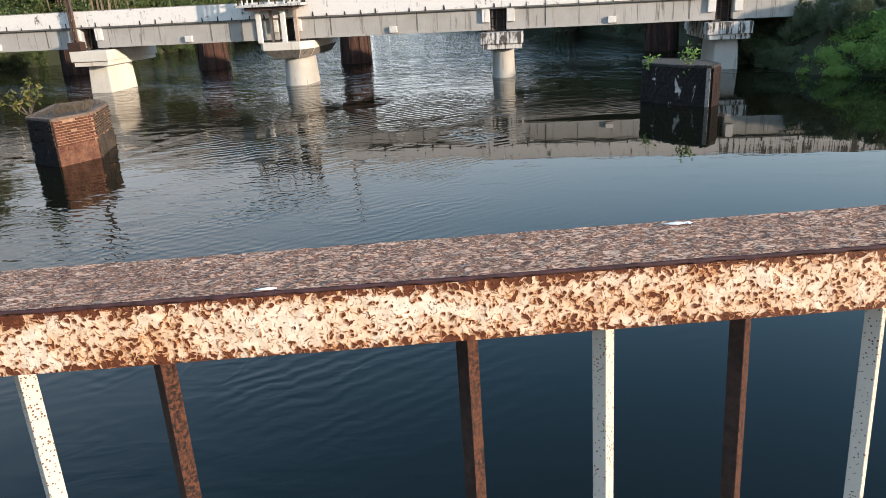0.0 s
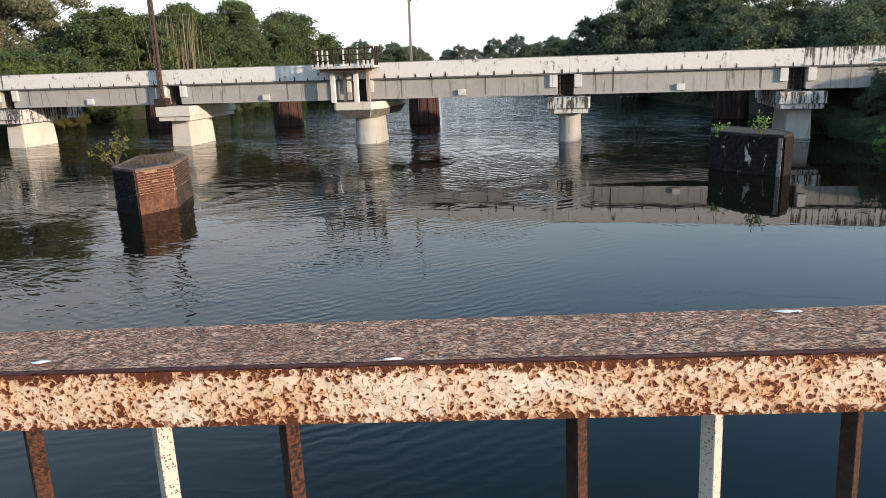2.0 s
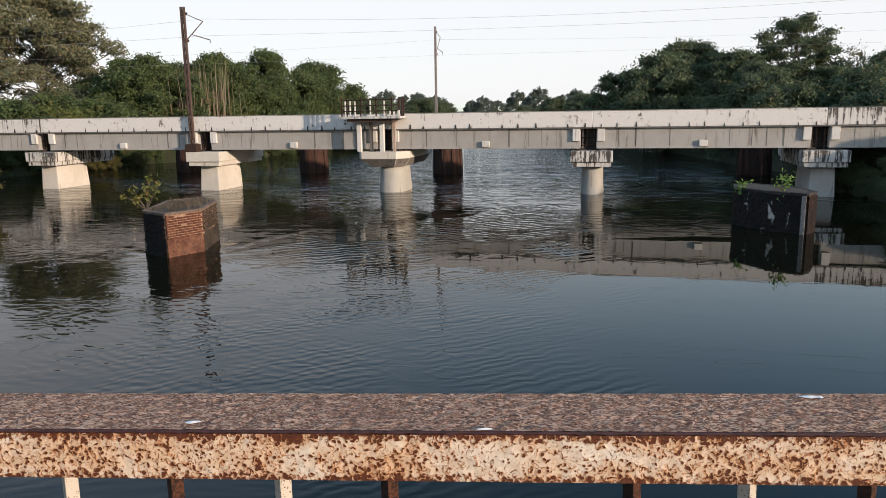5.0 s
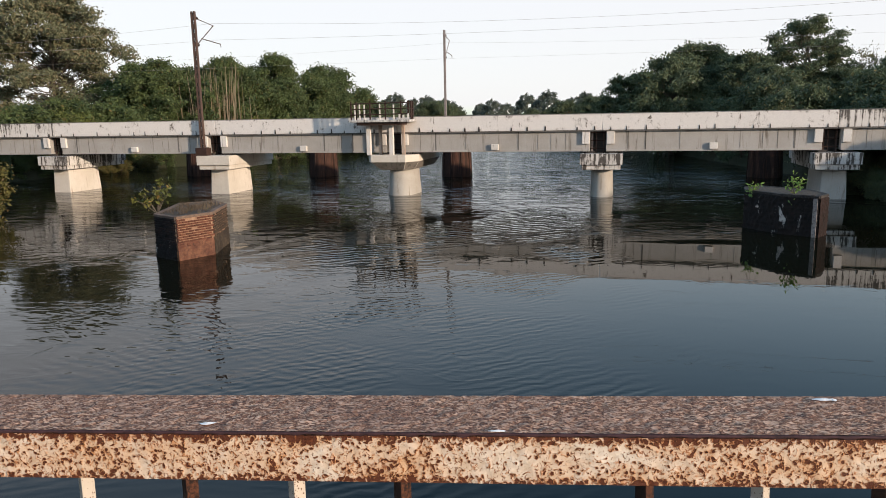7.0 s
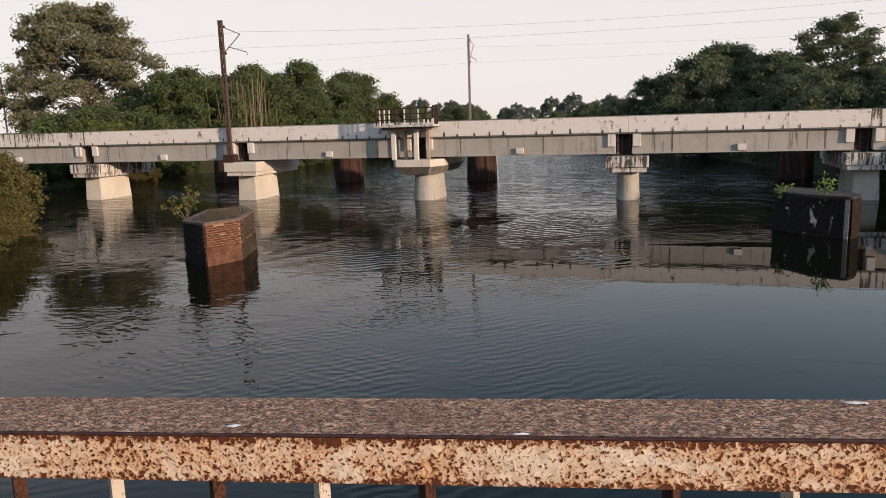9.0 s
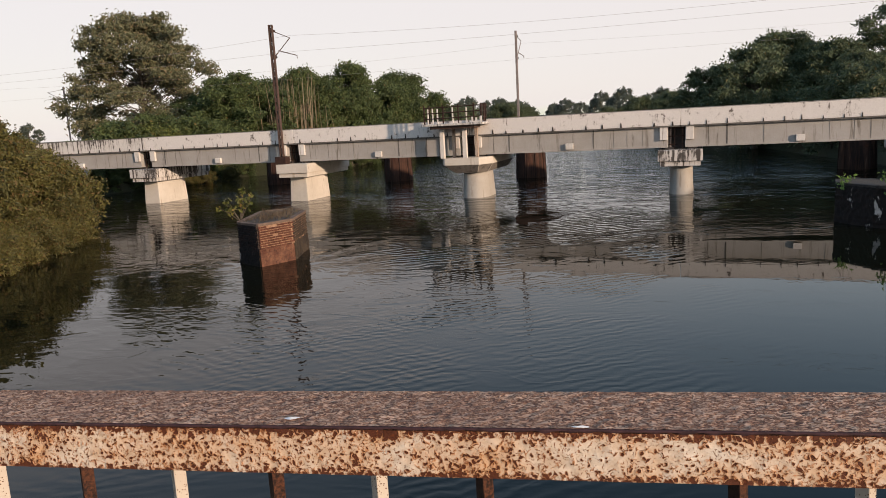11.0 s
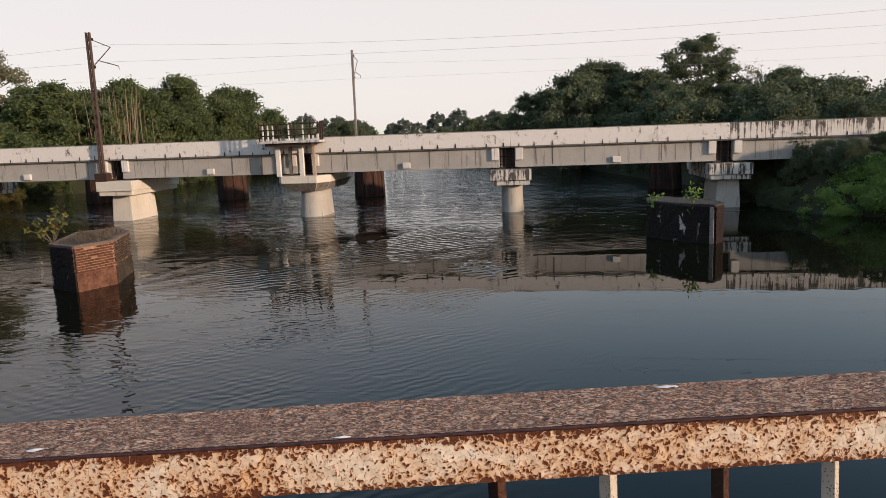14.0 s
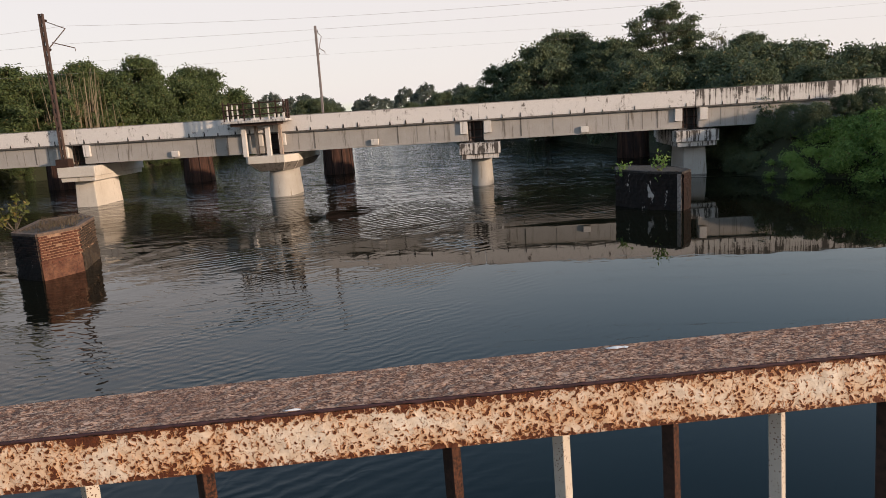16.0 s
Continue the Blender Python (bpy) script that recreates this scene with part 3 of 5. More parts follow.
def bridge_pier(i):
    s = SPAN * (i - 3)
    m = BRIDGE @ pose(s, 0, 0)
    label = {2: "pale concrete bridge pier with a chamfered cantilevered cap", 3: "slim concrete bridge pier with a mould-streaked cap",
             4: "concrete bridge pier with a peeling mould-streaked cap"}.get(i, "sunlit pale concrete bridge pier with a rectangular cap")
    t = thing("bridge_pier", m, label, "bridge pier", "piers of the railway bridge")
    bm = bmesh.new()
    if i == 2:
        round_shaft(bm, 0.98, -0.14, 3.34, WATER_Z - 1.5, -1.9, 0.22)
    elif i == 3:
        round_shaft(bm, 0.70, -0.05, 3.35, WATER_Z - 1.5, -1.88, 0.09)
    else:
        box(bm, -0.74, 0.74, 0.0, 3.3, WATER_Z - 1.5, -1.88, 0.06, (0.14, 0.16))
    # shafts from pier 2 rightwards carry their shade in the colour
    part("shaft", bm, CONCRETE_SHADED if i >= 2 else CONCRETE_PIER, t, smooth=i in (2, 3))
    cap_mat = {0: CAP_PEEL, 3: CAP_PEEL, 4: CAP_PEEL, 5: CAP_PEEL}.get(i, CONCRETE_PIER)
    bm = bmesh.new()
    if i == 2:
        top = [(-1.75, -0.2), (-1.45, -0.75), (0.75, -0.75), (1.3, 0.35), (1.3, 5.6), (-1.75, 5.6)]
        low = [(-1.1, 0.1), (-0.9, -0.3), (0.5, -0.3), (0.95, 0.4), (0.95, 5.3), (-1.1, 5.3)]
        mid = [bm.verts.new((x, y, -1.42)) for x, y in top]
        hi = [bm.verts.new((x, y, -1.0)) for x, y in top]
        lo = [bm.verts.new((x, y, -1.93)) for x, y in low]
        bm.faces.new(hi), bm.faces.new(lo[::-1])
        # sloping lower faces take the darker colour, shade included
        for a, b in ((lo, mid), (mid, hi)):
            for j in range(6):
                q = (j + 1) % 6
                bm.faces.new((a[j], a[q], b[q], b[j])).material_index = 1 if a is lo else 0
        bmesh.ops.bevel(bm, geom=bm.edges[:], offset=0.02, segments=1, affect="EDGES")
    else:
        box(bm, -1.2, 1.16, -0.55, 5.6, -1.62, -1.0, 0.04)
        box(bm, -1.1, 1.06, -0.42, 5.5, -1.9, -1.622, 0.03)
    part("cap", bm, [cap_mat, CAP_UNDER] if i == 2 else cap_mat, t)
    # wall coloured near-black in place of the shade inside the gap
    bm = bmesh.new()
    box(bm, -0.66, 0.2, 0.98, 1.3, -1.0, 0.3, 0.02)
    wall = part("back_wall", bm, DARK, t, "wall painted dark for the shade in the gap between girders")
    for x, w in ((-0.56, 0.05), (-0.33, 0.025), (0.08, 0.035)):
        bm = bmesh.new()
        box(bm, x - w, x + w, 0.55, 0.66, -1.0, 0.3, 0.008)
        part("grille_bar", bm, MAST_GREY if i == 3 and x < -0.5 else MAST_STEEL, wall)
    for z in (-0.75, -0.3, 0.15):
        bm = bmesh.new()
        box(bm, -0.64, 0.18, 0.48, 0.54, z, z + 0.05)
        part("grille_bar", bm, RUST_IRON, wall)
    for y in (0.5, 4.3):
        for x in (-0.62, 0.62):
            bm = bmesh.new()
            box(bm, x - 0.22, x + 0.22, y - 0.25, y + 0.25, -1.0, SOFFIT - 0.004, 0.01)
            part("bearing_block", bm, DARK, t)
    return t


for i in range(-1, 6):
    bridge_pier(i)


def bridge_span(i):
    """The span to the right of pier i."""
    s = SPAN * (i - 3)
    mould = i >= 4 or i <= -1
    t = thing("bridge_span", BRIDGE @ pose(s, 0, 0), "pale concrete railway girder span with a " + ("mould-streaked parapet" if mould else "light parapet"), "bridge span", "spans of the railway bridge")
    L = SPAN
    bm = bmesh.new()
    box(bm, 0.22, L - 0.68, 0.22, 0.66, SOFFIT, PARAPET_FOOT - 0.05, 0.03)
    part("girder", bm, CONCRETE, t)
    bm = bmesh.new()
    box(bm, 0.22, L - 0.68, 4.4, 4.9, SOFFIT, PARAPET_FOOT - 0.05, 0.03)
    part("girder", bm, CONCRETE, t)
    bm = bmesh.new()
    box(bm, 0.02, L - 0.02, 0.3, 4.8, PARAPET_FOOT - 0.05, PARAPET_FOOT + 0.2)
    part("deck_slab", bm, CONCRETE, t)
    for y0, y1 in ((0.0, 0.28), (4.82, 5.1)):
        bm = bmesh.new()
        box(bm, 0.012, L - 0.012, y0, y1, PARAPET_FOOT - 0.045, DECK_TOP, 0.025)
        par = part("parapet", bm, PARAPET_MOULD if mould else PARAPET_PALE, t, "mould-streaked parapet" if mould else "")
        near_par = par if y0 == 0.0 else near_par
        bm = bmesh.new()
        box(bm, 0.02, L - 0.02, y0 - 0.012, y1 + 0.012, DECK_TOP - 0.012, DECK_TOP + 0.022, 0.006)
        part("coping", bm, DRIP if mould else COPING_GREY, par, "dark weathered top edge")
    for x in (0.27, L - 1.12):
        bm = bmesh.new()
        box(bm, x, x + 0.42, 0.06, 0.24, -0.46, 0.24, 0.02)
        part("end_block", bm, WHITEWASH, t)
    bm = bmesh.new()
    box(bm, L / 2 - 0.3, L / 2 + 0.14, 0.04, 0.24, -0.78, -0.44, 0.02)
    part("bracket", bm, WHITEWASH, t)
    # dark strip: drip stain, and the overhang's shadow line put in as colour
    bm = bmesh.new()
    box(bm, 0.02, L - 0.02, 0.02, 0.215, PARAPET_FOOT - 0.12, PARAPET_FOOT - 0.047)
    part("drip_shadow_line", bm, DRIP, t, "dark drip stain and painted shadow line under the parapet")
    n = 13
    for j in range(n):
        if (i * 5 + j * 7) % 11 in (3, 8):
            continue
        x = L * (j + 0.5) / n + 0.07 * math.sin(i * 3.1 + j * 2.3)
        w, up = 0.032 + 0.012 * ((i + j * 3) % 3), 0.10 + 0.11 * ((i * 3 + j * 5) % 4) / 3
        bm = bmesh.new()
        box(bm, x - w, x + w, -0.025, 0.06, PARAPET_FOOT - 0.05, PARAPET_FOOT + up, 0.0, (w * 0.45, 0.0))
        part("drain_spout", bm, DARK, near_par, "dark drain spout")
    for j, x in enumerate((1.45, 2.4, 4.25, 7.4, 8.55, 9.3, 10.15)):
        w = (0.035, 0.016, 0.012, 0.014, 0.018, 0.038, 0.02)[(j + i * 2) % 7]
        bm = bmesh.new()
        box(bm, x - w, x + w, 0.208, 0.23, SOFFIT + 0.02, PARAPET_FOOT - 0.08)
        part("joint_strip", bm, JOINT if w < 0.03 else DRIP, t)
    bm = bmesh.new()
    box(bm, 0.24, L - 0.70, 0.19, 0.235, SOFFIT - 0.012, SOFFIT + 0.09, 0.008)
    part("lower_flange", bm, CONCRETE, t)
    return t


for i in range(-3, 7):
    bridge_span(i)


# refuge platform on posts, standing on the chamfered cap
def refuge_platform():
    t = thing("refuge_platform", BRIDGE @ pose(-SPAN, 0, 0), "concrete refuge platform on white posts with a rusty railing", "platform")
    bm = bmesh.new()
    box(bm, -2.4, 1.25, -1.5, -0.004, 0.96, 1.1, 0.03)
    part("slab", bm, CONCRETE_CAP, t)
    bm = bmesh.new()
    box(bm, -2.1, 0.7, -1.2, -0.02, 0.78, 0.96, 0.02)
    part("beam", bm, MAST_STEEL, t, "rust-stained cross beam")
    for x, y in ((-1.55, -0.62), (-0.12, -0.62), (-0.95, -0.2), (0.5, -0.2)):
        bm = bmesh.new()
        w = 0.125 if y < -0.5 else 0.09
        box(bm, x - w, x + w, y - w, y + w, -1.0, 0.76, 0.015)
        part("post", bm, WHITEWASH if y < -0.5 else STAINED_POST, t, "" if y < -0.5 else "rust-stained concrete post")
    for j, x in enumerate((-2.1, -1.8, -1.5, -0.55, 0.3)):
        bm = bmesh.new()
        box(bm, x - 0.035, x + 0.035, -1.44, -1.36, 1.1, 1.98 + 0.08 * (j % 2), 0.008)
        part("rail_post", bm, WHITEWASH, t, "white-painted railing post")
    for x, y in ((1.15, -1.2), (1.15, -0.7), (1.0, -0.1), (0.8, -0.1), (-2.33, -0.5), (1.15, -0.3), (-1.15, -1.4), (-0.2, -1.4), (0.75, -1.4), (-2.33, -1.4)):
        bm = bmesh.new()
        box(bm, x - 0.035, x + 0.035, y - 0.035, y + 0.035, 1.1, 2.18)
        part("rail_post", bm, RUST_IRON, t, "rusty railing post")
    for x0, x1, z0, z1 in ((0.62, 1.24, 1.1, 1.17), (0.62, 0.72, 1.17, 1.42), (1.12, 1.24, 1.17, 1.45), (0.86, 0.95, 1.17, 1.36)):
        bm = bmesh.new()
        box(bm, x0, x1, -1.49, -1.40, z0, z1, 0.008)
        part("kerb_piece", bm, WHITEWASH, t, "broken whitewashed kerb")
    for z in (1.4, 1.72, 2.04):
        bm = bmesh.new()
        rod(bm, (-2.36, -1.47, z), (1.18, -1.47, z + 0.03), 0.03)
        part("rail", bm, RUST_IRON, t, "rusty iron rail")
        for x in (-2.33, 1.15):
            bm = bmesh.new()
            rod(bm, (x, -1.4, z), (x, -0.05, z), 0.025)
            part("rail", bm, RUST_IRON, t, "rusty iron rail")


refuge_platform()


def overhead_mast(m, height, width, mat, label, out=2.3):
    t = thing("overhead_line_mast", m, label, "mast", "overhead line masts")
    w = width / 2
    for sx in (-1, 1) if width > 0.18 else (0,):
        bm = bmesh.new()
        box(bm, sx * w - 0.035 - (0 if sx else 0.04), sx * w + 0.035 + (0 if sx else 0.04), -0.1, 0.1, 0.0, height, 0.006)
        part("upright", bm, mat, t)
    z, j = 0.25, 0
    while z < height - 0.1 and width > 0.18:
        bm = bmesh.new()
        box(bm, -w, w, -0.085, -0.07, z, z + 0.30)
        part("batten_plate", bm, mat, t)
        z += 0.55
    bm = bmesh.new()
    box(bm, -w - 0.3, w + 0.3, -0.3, 0.3, -0.5, 0.0, 0.03)
    part("foundation_block", bm, RUST_IRON, t)
    zt = height - 0.62
    for a, b, r in (((0, 0.1, zt + 0.25), (0, out, zt), 0.024), ((0, 0.1, zt - 1.45), (0, out, zt), 0.03), ((0, 0.75, zt - 0.95), (0, out + 0.75, zt - 1.1), 0.028), ((0, out + 0.75, zt - 1.1), (0, out + 0.8, zt - 1.3), 0.025)):
        bm = bmesh.new()
        rod(bm, a, b, r, seg=6)
        arm = part("cantilever_arm", bm, mat, t)
    for a in ((0.12, zt + 0.23), (0.12, zt - 1.42)):
        bm = bmesh.new()
        for q in range(4):
            rod(bm, (0, a[0] + q * 0.09, a[1] + q * 0.01), (0, a[0] + q * 0.09 + 0.05, a[1] + q * 0.01), 0.09, 0.05)
        part("insulator", bm, PORCELAIN, arm)
    return t


overhead_mast(BRIDGE @ pose(-25.2, -0.28, -0.5), 8.46, 0.20, MAST_STEEL, "rust-brown lattice mast standing on a bridge pier cap")
overhead_mast(BRIDGE @ pose(-12.35, 13.5, 0.6), 7.1, 0.17, MAST_GREY, "grey steel overhead line mast of the second line", 1.7)
overhead_mast(pose(-73.8, 100, -1.0, 0, 0, 80), 10.2, 0.17, MAST_GREY, "distant grey overhead line mast beside the trees", 3.2)


def wire(pts, r, label):
    cu = bpy.data.curves.new("overhead_wire", "CURVE")
    cu.dimensions, cu.bevel_depth, cu.bevel_resolution = "3D", r, 1
    sp = cu.splines.new("POLY")
    sp.points.add(len(pts) - 1)
    for p, c in zip(sp.points, pts):
        p.co = (*c, 1)
    cu.materials.append(WIRE)
    ob = new("overhead_wire", cu)
    ob.matrix_world = BRIDGE
    tagged(ob, label, "wire", "overhead wires")


def span_wire(v, z_hang, sag, r, hang, length, label):
    pts = []
    x = hang - 2 * length
    while x < hang + 2.01 * length:
        u = ((x - hang) % length) / length
        pts.append((x, v, z_hang - sag * 4 * u * (1 - u)))
        x += length / 16
    wire(pts, r, label)


span_wire(2.05, 7.5, 0.75, 0.007, -25.2, 54.0, "thin dark catenary wire above the bridge")
span_wire(2.6, 6.5, 0.3, 0.007, -25.2, 54.0, "thin dark contact wire above the bridge")
span_wire(15.2, 6.9, 0.5, 0.005, -12.35, 54.0, "faint catenary wire of the second line")
span_wire(15.9, 5.75, 0.1, 0.005, -12.35, 54.0, "faint contact wire of the second line")


# second line behind: rusty cylinder piers and a low deck
def cylinder_pier(s, v):
    t = thing("cylinder_pier", BRIDGE @ pose(s, v, 0), "rust-brown round iron bridge pier standing in the river", "bridge pier", "piers of the second bridge")
    bm = bmesh.new()
    n = 20
    rings = []
    for z, r in ((WATER_Z - 1.5, 1.24), (WATER_Z + 0.5, 1.18), (-1.5, 1.1), (-0.4, 1.06)):
        rings.append([bm.verts.new((r * math.cos(2 * math.pi * q / n), r * math.sin(2 * math.pi * q / n), z)) for q in range(n)])
    for a, b in zip(rings, rings[1:]):
        for q in range(n):
            bm.faces.new((a[q], a[(q + 1) % n], b[(q + 1) % n], b[q]))
    bm.faces.new(rings[-1]), bm.faces.new(rings[0][::-1])
    part("casing", bm, RUST_CASING, t, smooth=True)
    for q in range(9):
        a = 2 * math.pi * (q + 0.5) / 9
        bm = bmesh.new()
        rod(bm, (1.2 * math.cos(a), 1.2 * math.sin(a), WATER_Z), (1.08 * math.cos(a), 1.08 * math.sin(a), -0.45), 0.045, seg=6)
        part("rib", bm, RUST_IRON, t)


k = Mat("rust_streaked_casing", 0.85)
f = k.noise(k.pos((3, 3, 0.3)), 1.5, 6, 0.7, 0.4)
c = k.mix(k.ramp(f, [(0.4, 0.0), (0.6, 1.0)]), (0.030, 0.016, 0.012), (0.080, 0.036, 0.024))
RUST_CASING = k.done(k.mix(k.ramp(f, [(0.6, 0.0), (0.72, 0.8)]), c, (0.2, 0.12, 0.08)), k.bump(f, 0.02, 0.5))
for j in (-2, -1, 0, 2, 3):
    cylinder_pier(-11.7 + 11.45 * j, 14.4)
t = thing("second_bridge", BRIDGE @ pose(0, 0, 0), "low dark steel deck of the second railway bridge", "bridge")
bm = bmesh.new()
box(bm, -62, 40, 12.9, 15.9, -0.4, 0.1, 0.03)
part("deck", bm, RUST_IRON, t)


# ---------------------------------------------------------------- old brick pier stumps
B1 = [(-12.28, 24.92), (-11.13, 24.07), (-10.34, 25.35), (-10.72, 27.85), (-11.6, 29.0), (-12.75, 28.1)]
B2 = [(10.2, 30.85), (10.98, 29.15), (12.05, 28.15), (12.68, 28.9), (12.75, 30.4), (11.4, 32.4), (10.55, 32.0)]


def rust_grass(t, outline, z, n, h, seed):
    r = random.Random(seed)
    cx = sum(p[0] for p in outline) / len(outline)
    cy = sum(p[1] for p in outline) / len(outline)
    vs, fs = [], []
    for _ in range(n):
        a, b = r.choice(outline), r.choice(outline)
        u, w_ = r.random(), r.random() ** 0.7 * 0.92
        x = cx + (a[0] * u + b[0] * (1 - u) - cx) * w_
        y = cy + (a[1] * u + b[1] * (1 - u) - cy) * w_
        ang, hh, lean = r.uniform(0, 6.28), h * r.uniform(0.4, 1.2), r.uniform(0, 0.12)
        dx, dy = math.cos(ang) * 0.012, math.sin(ang) * 0.012
        i = len(vs)
        vs += [(x - dx, y - dy, z), (x + dx, y + dy, z), (x + lean * math.sin(ang), y + lean * math.cos(ang), z + hh)]
        fs.append((i, i + 1, i + 2))
    ob = raw("dry_grass", vs, fs, DRY_GRASS)
    tagged(ob, "short dry grass on the old brick stump", "grass", kind="stuff")


def leaf_quads(pts, size, r, flat=0.3, droop=0.0, out=None):
    """Two-triangle bent leaves round the given points, turned towards the clump's outside where that is given."""
    vs, fs = [], []
    for j, p in enumerate(pts):
        n_ = Vector((r.gauss(0, 1), r.gauss(0, 1), r.gauss(0.5, 0.8)))
        if out:
            n_ = n_ * 0.7 + out[j] * 0.6 + Vector((0, 0, 0.15))
        n_.normalize()
        a = n_.orthogonal().normalized()
        a.rotate(Matrix.Rotation(r.uniform(0, 6.28), 3, n_))
        b = n_.cross(a)
        s = size * r.uniform(0.6, 1.3)
        a, b = a * s, b * s * 0.5
        i = len(vs)
        tip = Vector(p) + a + Vector((0, 0, -droop * s))
        vs += [tuple(Vector(p) - a), tuple(Vector(p) + b + n_ * s * flat), tuple(tip), tuple(Vector(p) - b + n_ * s * flat)]
        fs.append((i, i + 1, i + 2, i + 3))
    return vs, fs


def sprout(base, tips, leaf, mat, r, label, per=16, size=0.09):
    """A small shrub that grows out of masonry: stems from base to tips with leaves at their ends."""
    t = thing("small_shrub", Matrix.Translation(base), label, "shrub")
    pts = []
    for tip in tips:
        bm = bmesh.new()
        mid = Vector(tip) * 0.5 + Vector((r.uniform(-0.05, 0.05), r.uniform(-0.05, 0.05), 0.02))
        rod(bm, (0, 0, -0.05), mid, 0.018, 0.013, 6)
        rod(bm, mid, tip, 0.013, 0.006, 6)
        part("stem", bm, BARK, t)
        for _ in range(per):
            u = r.uniform(0.55, 1.08)
            pts.append(Vector(tip) * u + Vector((r.gauss(0, leaf), r.gauss(0, leaf), r.gauss(0, leaf))))
    vs, fs = leaf_quads(pts, size, r)
    raw("foliage", vs, fs, mat, t)


def stump(outline, top, label, faces, coping):
    t = thing("pier_stump", Matrix.Identity(4), label, "pier stump", "old bridge pier stumps")
    bm = bmesh.new()
    n = len(outline)
    cx, cy = sum(p[0] for p in outline) / n, sum(p[1] for p in outline) / n
    prism(bm, [(cx + (x - cx) * 0.975, cy + (y - cy) * 0.975) for x, y in outline], WATER_Z - 1.5, top - 0.07)
    facings = {}
    part("core", bm, CORE, t)
    bm = bmesh.new()
    prism(bm, [(cx + (x - cx) * 0.96, cy + (y - cy) * 0.96) for x, y in outline], top - 0.07, top - 0.01)
    part("soil_top", bm, TOP_SOIL, t, "dry soil on top")
    for i in range(n):
        a, b = Vector((*outline[i], 0)), Vector((*outline[(i + 1) % n], 0))
        d = (b - a).normalized()
        nrm = Vector((d.y, -d.x, 0))
        ln = (b - a).length
        # coping course
        bm = bmesh.new()
        q = [a + nrm * 0.03, b + nrm * 0.03, b - nrm * 0.16, a - nrm * 0.16]
        prism(bm, [(p.x, p.y) for p in q], top - 0.09, top + 0.005 * (i % 3), 0.0, 0.012)
        part("coping", bm, coping, t)
        mat = faces.get(i)
        if mat is None:
            continue
        bm = bmesh.new()
        q = [a + nrm * 0.0, b + nrm * 0.0, b - nrm * 0.07, a - nrm * 0.07]
        prism(bm, [(p.x, p.y) for p in q], WATER_Z - 1.2, top - 0.09)
        facings[i] = part("facing", bm, mat, t)
    return t, facings


STUMP1_TOP, STUMP2_TOP = -1.97, -1.94
# side 0 of the brick stump is coloured black for its shade
stump_a, facing_a = stump(B1, STUMP1_TOP, "broken red brick bridge pier stump with dry grass on top", {0: BLACK_STONE, 1: MORTAR, 2: MORTAR, 3: CORE, 4: CORE, 5: CORE}, COPING)
stump_b, facing_b = stump(B2, STUMP2_TOP, "algae-blackened masonry pier stump with peeling whitewash", {0: BLACK_STONE, 1: BLACK_STONE, 2: RED_STONE, 3: RED_STONE, 4: RED_STONE, 5: BLACK_STONE, 6: BLACK_STONE}, COPING_BLACK)
bm = bmesh.new()
a, b = Vector((*B2[1], 0)), Vector((*B2[2], 0))
d = (b - a).normalized()
nrm = Vector((d.y, -d.x, 0))
q0, q1 = a + d * (b - a).length * 0.86, a + d * (b - a).length * 0.97
prism(bm, [((q0 + nrm * 0.07).x, (q0 + nrm * 0.07).y), ((q1 + nrm * 0.07).x, (q1 + nrm * 0.07).y), (q1.x, q1.y), (q0.x, q0.y)], WATER_Z - 0.1, STUMP2_TOP - 0.1, 0.0, 0.008)
part("quoin", bm, PALE_STONE, stump_b, "peeling whitewashed quoin strip")
rust_grass(stump_a, B1, STUMP1_TOP - 0.01, 900, 0.16, 5)
R = random.Random(11)
sprout((-12.35, 25.35, STUMP1_TOP), [(-0.72, -0.2, 0.50), (-0.55, 0.1, 0.62), (-0.35, 0.05, 0.45), (0.05, 0.0, 0.78), (0.25, 0.0, 1.12), (0.12, 0.05, 1.0), (0.42, 0.0, 0.92), (0.50, -0.05, 0.78)], 0.075, LEAF_YELLOW, R, "yellow-green shrub sprouting from the brick stump", 15, 0.10)
sprout((11.5, 29.2, STUMP2_TOP), [(-0.25, 0.0, 0.35), (0.0, 0.1, 0.7), (0.3, 0.1, 0.55), (0.15, -0.1, 0.3), (-0.2, -0.3, -0.3)], 0.1, LEAF_BRIGHT, R, "green creeper sprouting from the black stump", 22, 0.075)
sprout((10.4, 30.6, STUMP2_TOP), [(-0.15, -0.1, 0.15), (-0.1, -0.2, -0.15), (0.15, 0.0, 0.2)], 0.1, LEAF_BRIGHT, R, "green creeper hanging over the black stump", 20, 0.075)


# ---------------------------------------------------------------- trees and banks
def crown_points(lobes, n, r, gap=-0.12):
    """Places and outward directions of leaves in overlapping clumps (x, y, z, rx, rz), with gaps between them."""
    tot = [l[3] * l[3] for l in lobes]
    pts, out = [], []
    while len(pts) < n:
        l = r.choices(lobes, tot)[0]
        d = Vector((r.gauss(0, 1), r.gauss(0, 1), r.gauss(0.2, 1))).normalized()
        q = r.uniform(0.1, 1.0) ** 0.5 * (1 + 0.28 * noise.noise(Vector((d.x * 2.2 + l[0], d.y * 2.2 + l[1], d.z * 2.2 + l[2]))))
        p = Vector((l[0] + d.x * l[3] * q, l[1] + d.y * l[3] * q, l[2] + d.z * l[4] * q))
        if noise.noise(p * 0.9) < gap:
            continue
        for j in range(3):
            pts.append(p + Vector((r.gauss(0, 0.3), r.gauss(0, 0.3), r.gauss(0, 0.2))) * (j > 0))
            out.append(d)
    return pts, out


